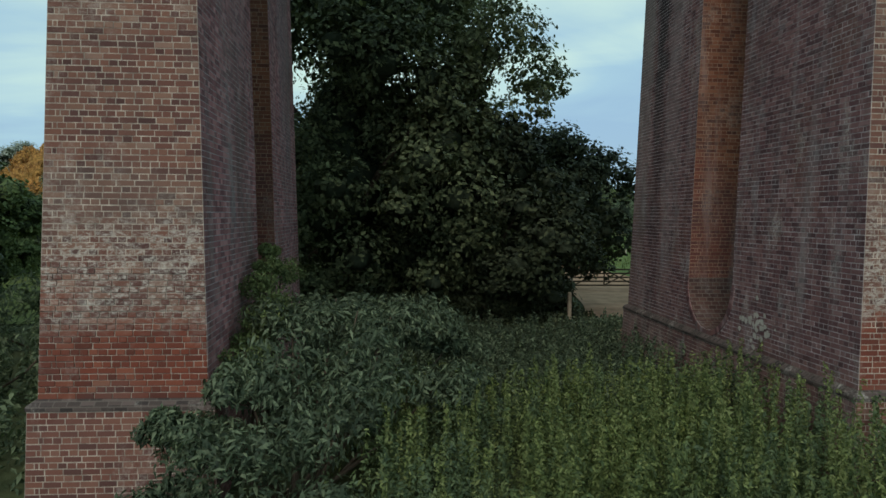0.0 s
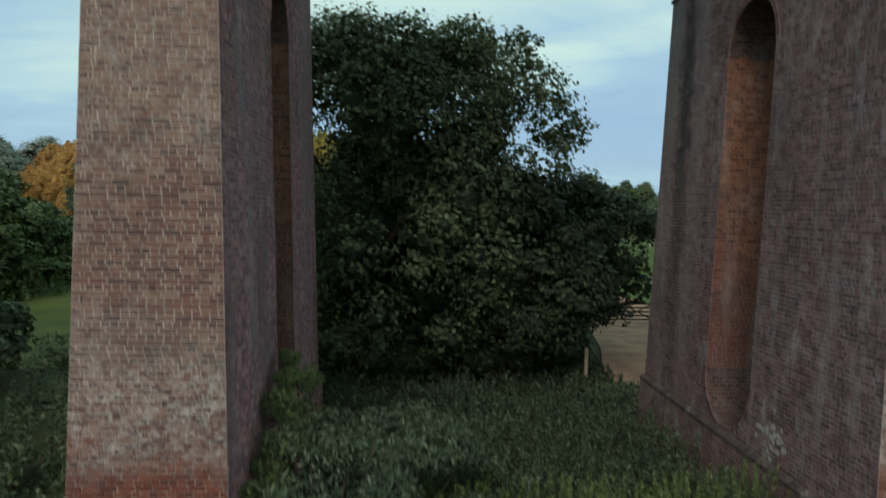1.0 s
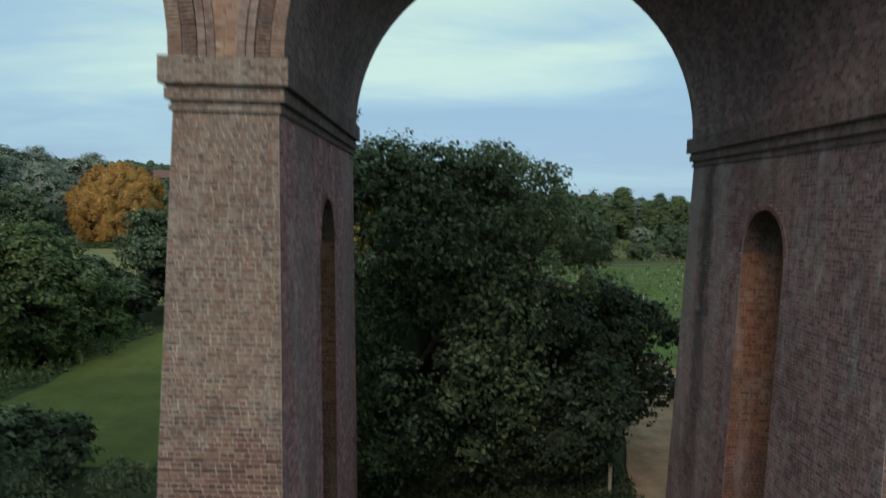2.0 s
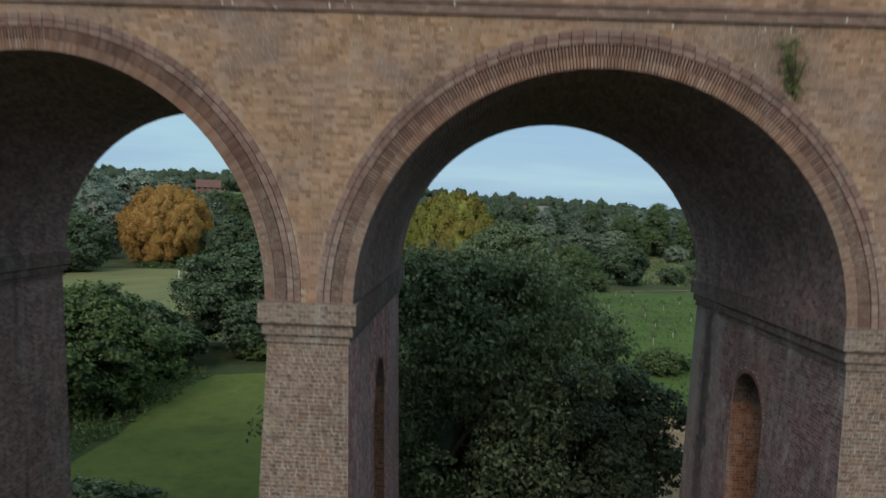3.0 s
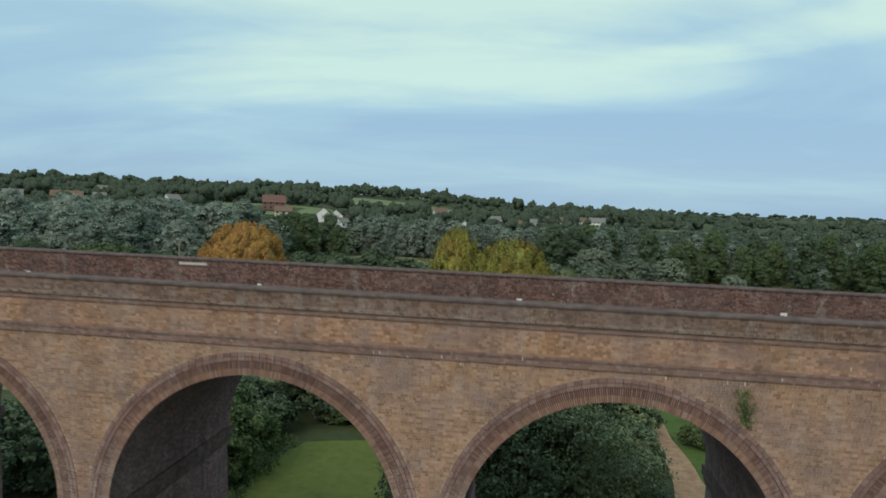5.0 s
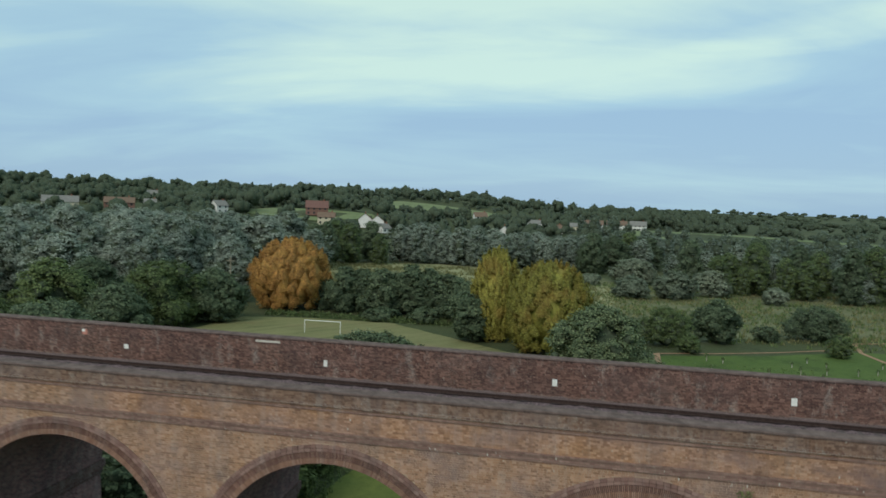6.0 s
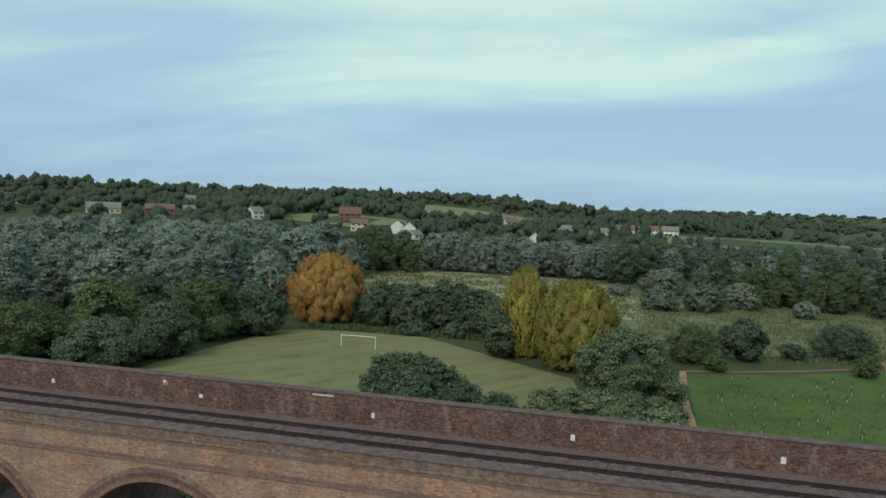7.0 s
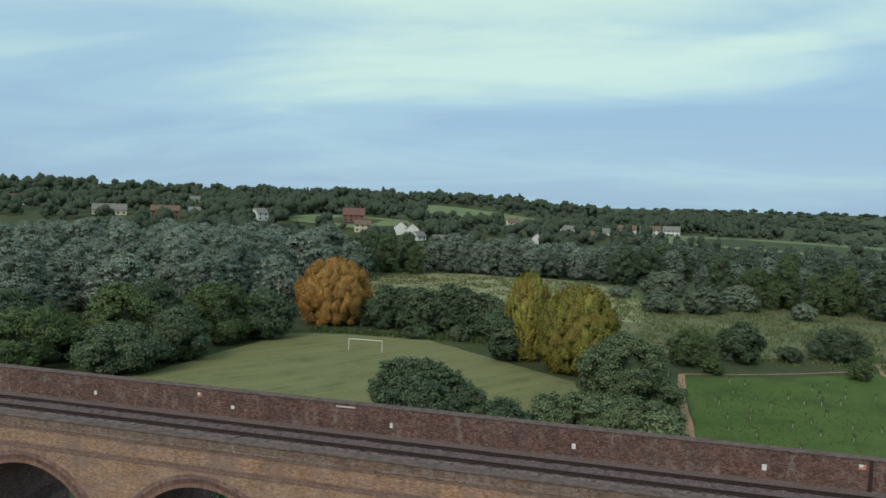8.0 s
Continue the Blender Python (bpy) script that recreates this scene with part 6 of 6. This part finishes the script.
# plants rooted in the brickwork
def wall_plant(label, at, h, seed, n=260, mat=M_LEAF_GREEN):
    r = np.random.default_rng(seed)
    t = thing("wall_plant", label, "plant", at=at)
    P, bm = [], bmesh.new()
    for i in range(6):
        d = np.array([r.normal() * .30, -abs(r.normal()) * .25 - .08, 1.0])
        tip = d * h * (0.55 + .5 * r.random())
        tube(bm, [(0, 0.02, 0), tuple(tip * .5 + np.array([0, -.04, 0])), tuple(tip)], [.008, .006, .003], 5)
        s = r.random((n // 6, 1)) ** .7
        P.append(s * tip + r.normal(0, .085, (n // 6, 3)) * h * .9)
    P = np.concatenate(P)
    P[:, 1] = np.minimum(P[:, 1], -0.02)
    part("foliage", quad_mesh("foliage", leaves(P, np.tile((0, -.6, .8), (len(P), 1)), .045, seed, .4, .3), mat), mat, t)
    part("branching", bm, M_BARK, t)


wall_plant("pale yellow-green buddleia rooted in the arch ring", (8.85, -0.03, 16.08), 1.05, 60, 300, M_LEAF_SPIKE)
wall_plant("small dark shrub rooted on the pier's capital", (0.86, 8.95, 11.97), 0.55, 61, 140, M_LEAF_TREE)

# ---- small things ----
def bar(bm, a, b, w, d):
    """A squared length of timber from a to b, w wide in the plane and d thick."""
    a, b = Vector(a), Vector(b)
    ax = (b - a).normalized()
    side = ax.cross(Vector((0, 1, 0))).normalized() * w / 2
    th = Vector((0, 1, 0)) * d / 2
    vs = [bm.verts.new(p + s * side + t * th) for p in (a, b) for s, t in ((-1, -1), (1, -1), (1, 1), (-1, 1))]
    for q in ((0, 1, 5, 4), (1, 2, 6, 5), (2, 3, 7, 6), (3, 0, 4, 7), (0, 3, 2, 1), (4, 5, 6, 7)):
        bm.faces.new([vs[i] for i in q])


gate = thing("field_gate", "dark five-bar timber field gate across the path", "gate", at=(12.6, 25.5, 0))
for x in (0.0, 3.4):
    bm = bmesh.new()
    box(bm, x - .08, x + .08, -.08, .08, -.1, 1.35, .015)
    part("gate_post", bm, M_WOOD, gate, "weathered timber gate post")
for z in (.28, .48, .68, .88, 1.08):
    bm = bmesh.new()
    bar(bm, (.1, 0, z), (3.3, 0, z), .075, .03)
    part("gate_bar", bm, M_GATE, gate)
for a, b in (((.15, .04, .28), (1.7, .04, 1.08)), ((1.7, .04, .28), (3.25, .04, 1.08)), ((1.7, .04, 1.08), (.15, .04, .28)), ((1.7, .05, 1.08), (3.25, .05, .28)), ((1.7, .05, .25), (1.7, .05, 1.12))):
    bm = bmesh.new()
    bar(bm, a, b, .06, .025)
    part("gate_brace", bm, M_GATE, gate)
post = thing("fence_post", "weathered timber fence post beside the path", "post", at=(9.3, 13.1, 0))
bm = bmesh.new()
box(bm, -.06, .06, -.06, .06, -.1, 1.3, .02)
part("post", bm, M_WOOD, post)

goal = thing("goal", "white metal football goal frame on the pitch", "goal", at=(-44.2, 107.6, 0.05))
for x in (-3.66, 3.66):
    bm = bmesh.new()
    tube(bm, [(x, 0, -.05), (x, 0, 1.2), (x, 0, 2.44)], [.07, .07, .07], 10)
    part("goal_post", bm, M_WHITE, goal)
bm = bmesh.new()
tube(bm, [(-3.73, 0, 2.44), (0, 0, 2.44), (3.73, 0, 2.44)], [.07, .07, .07], 10)
part("crossbar", bm, M_WHITE, goal)


def marker(x, z, w, h, mat, label):
    t = thing("marker_plate", label, "sign", "plates along the parapet", at=(x, WIDE - .461, z + fall(x)))
    bm = bmesh.new()
    box(bm, -w / 2, w / 2, -.02, 0, -h / 2, h / 2, .004)
    part("plate", bm, mat, t)
    if mat is M_PINK:
        bm = bmesh.new()
        box(bm, -w / 2, w * .1, -.026, -.021, 0, h / 2, .002)
        part("patch", bm, M_WHITE, t, "white painted patch")


for x, z, w, h, m in ((-29.1, 18.06, .2, .26, 0), (-21.35, 18.70, .28, .28, 1), (-19.0, 18.12, .24, .22, 0), (-8.45, 18.10, .18, .30, 0), (2.42, 18.10, .22, .32, 0), (12.54, 18.13, .24, .34, 0), (17.3, 18.72, .34, .28, 1)):
    marker(x, z, w, h, (M_WHITE, M_PINK)[m], ("white-painted plate on the parapet's inner face", "faded red and white plate on the parapet")[m])
marker(-11.4, 18.94, 1.25, .10, M_PALE, "long pale mortar patch on the parapet")


def lime_marks():
    """Small white runs and droppings on the string course and spandrels."""
    r = np.random.default_rng(66)
    bm = bmesh.new()
    for _ in range(46):
        x = r.uniform(-16, 17)
        z = 17.47 + r.normal() * .12 if r.random() < .75 else r.uniform(16.6, 18.3)
        xa = (x - XC) % PITCH - PITCH / 2
        if xa * xa + (z - SPRING) ** 2 < (R + .75) ** 2:
            continue
        w, h = r.uniform(.010, .022), r.uniform(.02, .065)
        y = -.068 if 17.40 < z - h and z + h < 17.72 else -.016
        ring = [bm.verts.new((x + w * math.cos(a) * (1 + .3 * r.normal()), y, z + fall(x) + h * math.sin(a) * (1 + .2 * r.normal()))) for a in np.linspace(0, 2 * math.pi, 7, endpoint=False)]
        bm.faces.new(ring)
    part("lime_marks", bm, M_PALE, viaduct, "small white lime runs and droppings", "stuff")
    bm = bmesh.new()
    for _ in range(40):
        y, z = r.normal(2.45, .22), r.normal(1.85, .20)
        xx = XC + PITCH - half(z) - .0155
        s = r.uniform(.02, .07)
        vs = [bm.verts.new((xx - .004 * r.random(), y + s * math.cos(a) * r.uniform(.6, 1.3), z + s * math.sin(a) * r.uniform(.5, 1.2))) for a in np.linspace(0, 2 * math.pi, 7, endpoint=False)]
        bm.faces.new(vs)
    part("paint_smear", bm, M_PALE, viaduct, "smeared pale paint on the pier's side", "stuff")


lime_marks()


# ---- saplings in the planted field ----
def sapling():
    t = thing("tree_guard", "pale plastic tree guard on a stake with a sapling", "tree guard", "saplings in the planted field", at=(22, 50, 0.05))
    bm = bmesh.new()
    tube(bm, [(0, 0, -.05), (0, 0, .6), (0, 0, 1.2)], [.055, .055, .058], 8)
    part("guard_tube", bm, M_PALE, t)
    bm = bmesh.new()
    box(bm, .07, .11, -.02, .02, -.1, 1.3, .005)
    part("stake", bm, M_WOOD, t)
    r = np.random.default_rng(3)
    p, nr = clump_points((0, 0, 1.25), (.42, .42, .60), 110, r, .2)
    part("leaves", quad_mesh("leaves", leaves(p, nr, .09, 4), M_LEAF_GREEN), M_LEAF_GREEN, t)
    return t


sp0 = sapling()
r_ = np.random.default_rng(91)
for gx in np.arange(21.5, 66, 4.6):
    for gy in np.arange(30, 112, 6.4):
        x, y = gx + r_.normal() * 1.1, gy + r_.normal() * 1.4
        if r_.random() < .12 or (x - 19.9) ** 2 + (y - 48.5) ** 2 < 12 or y > 104 + (x - 20) * .42:
            continue
        s = .55 + .4 * r_.random()
        copy_thing(sp0, Matrix.Translation((x, y, .05)) @ Matrix.Rotation(r_.random() * 6, 4, 'Z') @ Matrix.Diagonal((1, 1, s, 1)))


# ---- houses on the far slope ----
def house(x, y, w, d, wall_h, roof_h, wall_mat, roof_mat, turn, label, gable_front=False):
    """A gabled house: walls, pitched roof with eaves, chimney, windows and door on the side that faces the valley."""
    t = thing("house", label, "house", "village houses", at=(x, y, float(terrain(x, y)) - .2))
    t.rotation_euler = (0, 0, radians(turn))
    bm = bmesh.new()
    vs = [bm.verts.new(p) for p in ((-w / 2, -d / 2, 0), (w / 2, -d / 2, 0), (w / 2, d / 2, 0), (-w / 2, d / 2, 0), (-w / 2, -d / 2, wall_h), (w / 2, -d / 2, wall_h), (w / 2, d / 2, wall_h), (-w / 2, d / 2, wall_h),
                                    (-w / 2, 0, wall_h + roof_h), (w / 2, 0, wall_h + roof_h))]
    for q in ((0, 1, 5, 4), (2, 3, 7, 6), (1, 2, 6, 9, 5), (3, 0, 4, 8, 7)):
        bm.faces.new([vs[i] for i in q])
    part("wall", bm, wall_mat, t)
    bm = bmesh.new()
    e, th = .45, .18
    for s in (-1, 1):
        a = (s * (d / 2 + e), wall_h - e * roof_h / (d / 2))
        p = [(-w / 2 - .3, a[0], a[1]), (w / 2 + .3, a[0], a[1]), (w / 2 + .3, 0, wall_h + roof_h), (-w / 2 - .3, 0, wall_h + roof_h)]
        lo = [bm.verts.new(q) for q in p]
        hi = [bm.verts.new((q[0], q[1], q[2] + th)) for q in p]
        bm.faces.new(lo)
        bm.faces.new(hi[::-1])
        for i in range(4):
            bm.faces.new((lo[i], lo[(i + 1) % 4], hi[(i + 1) % 4], hi[i]))
    rf = part("roof", bm, roof_mat, t)
    bm = bmesh.new()
    box(bm, w * .28, w * .28 + .8, -.3, .3, wall_h + roof_h * .6, wall_h + roof_h + 1.1, .03)
    part("chimney", bm, M_CHIMNEY, rf)
    n = max(2, int(w / 3.2))
    for i in range(n):
        for z in ([1.0, 3.5] if wall_h > 4 else [1.0]):
            cx = -w / 2 + w * (i + .5) / n
            bm = bmesh.new()
            box(bm, cx - .6, cx + .6, -d / 2 - .05, -d / 2 + .02, z, z + 1.2)
            part("window", bm, M_PANE, t)
    return t


for x, y, w, d, wh, rh, wm, rm, turn, lb in HOUSES:
    house(x, y, w, d, wh, rh, wm, rm, turn, lb)

pole = thing("telegraph_pole", "pale timber telegraph pole in the valley", "pole", at=(0.6, 292, 0))
bm = bmesh.new()
tube(bm, [(0, 0, -.2), (0, 0, 4.5), (0, 0, 9.2)], [.17, .15, .12], 8)
part("pole", bm, M_WOOD, pole)
pole = thing("telegraph_pole", "pale timber telegraph pole in the valley", "pole", at=(-71, 122, 0))
bm = bmesh.new()
tube(bm, [(0, 0, -.2), (0, 0, 6), (0, 0, 12.9)], [.17, .15, .12], 8)
part("pole", bm, M_WOOD, pole)
bm = bmesh.new()
box(bm, -.9, .9, -.06, .06, 12.0, 12.14, .01)
part("crossarm", bm, M_WOOD, pole)

# ---- single bricks at the foot of the near pier ----
def brick_piece(w, h=0.068):
    bm = bmesh.new()
    box(bm, -w / 2, w / 2, -.012, .02, -h / 2, h / 2, .004)
    return bm_mesh("brick", bm, M_FRONT_ONE)


PIECES = {}
rb = np.random.default_rng(12)
for a, b, lo, hi in SINGLE:
    w = round((b - a) / .02) * .02
    if w not in PIECES:
        PIECES[w] = brick_piece(w)
    ob = new("brick", PIECES[w])
    ob.parent = piers[0]
    zc = (lo + hi) / 2
    ob.location = ((a + b) / 2, -setback(zc) + .002 - rb.random() * .006, zc)
    ob.rotation_euler = (-0.028, 0, rb.normal() * .006)
    ob.scale = ((b - a) / w, 1, 1)
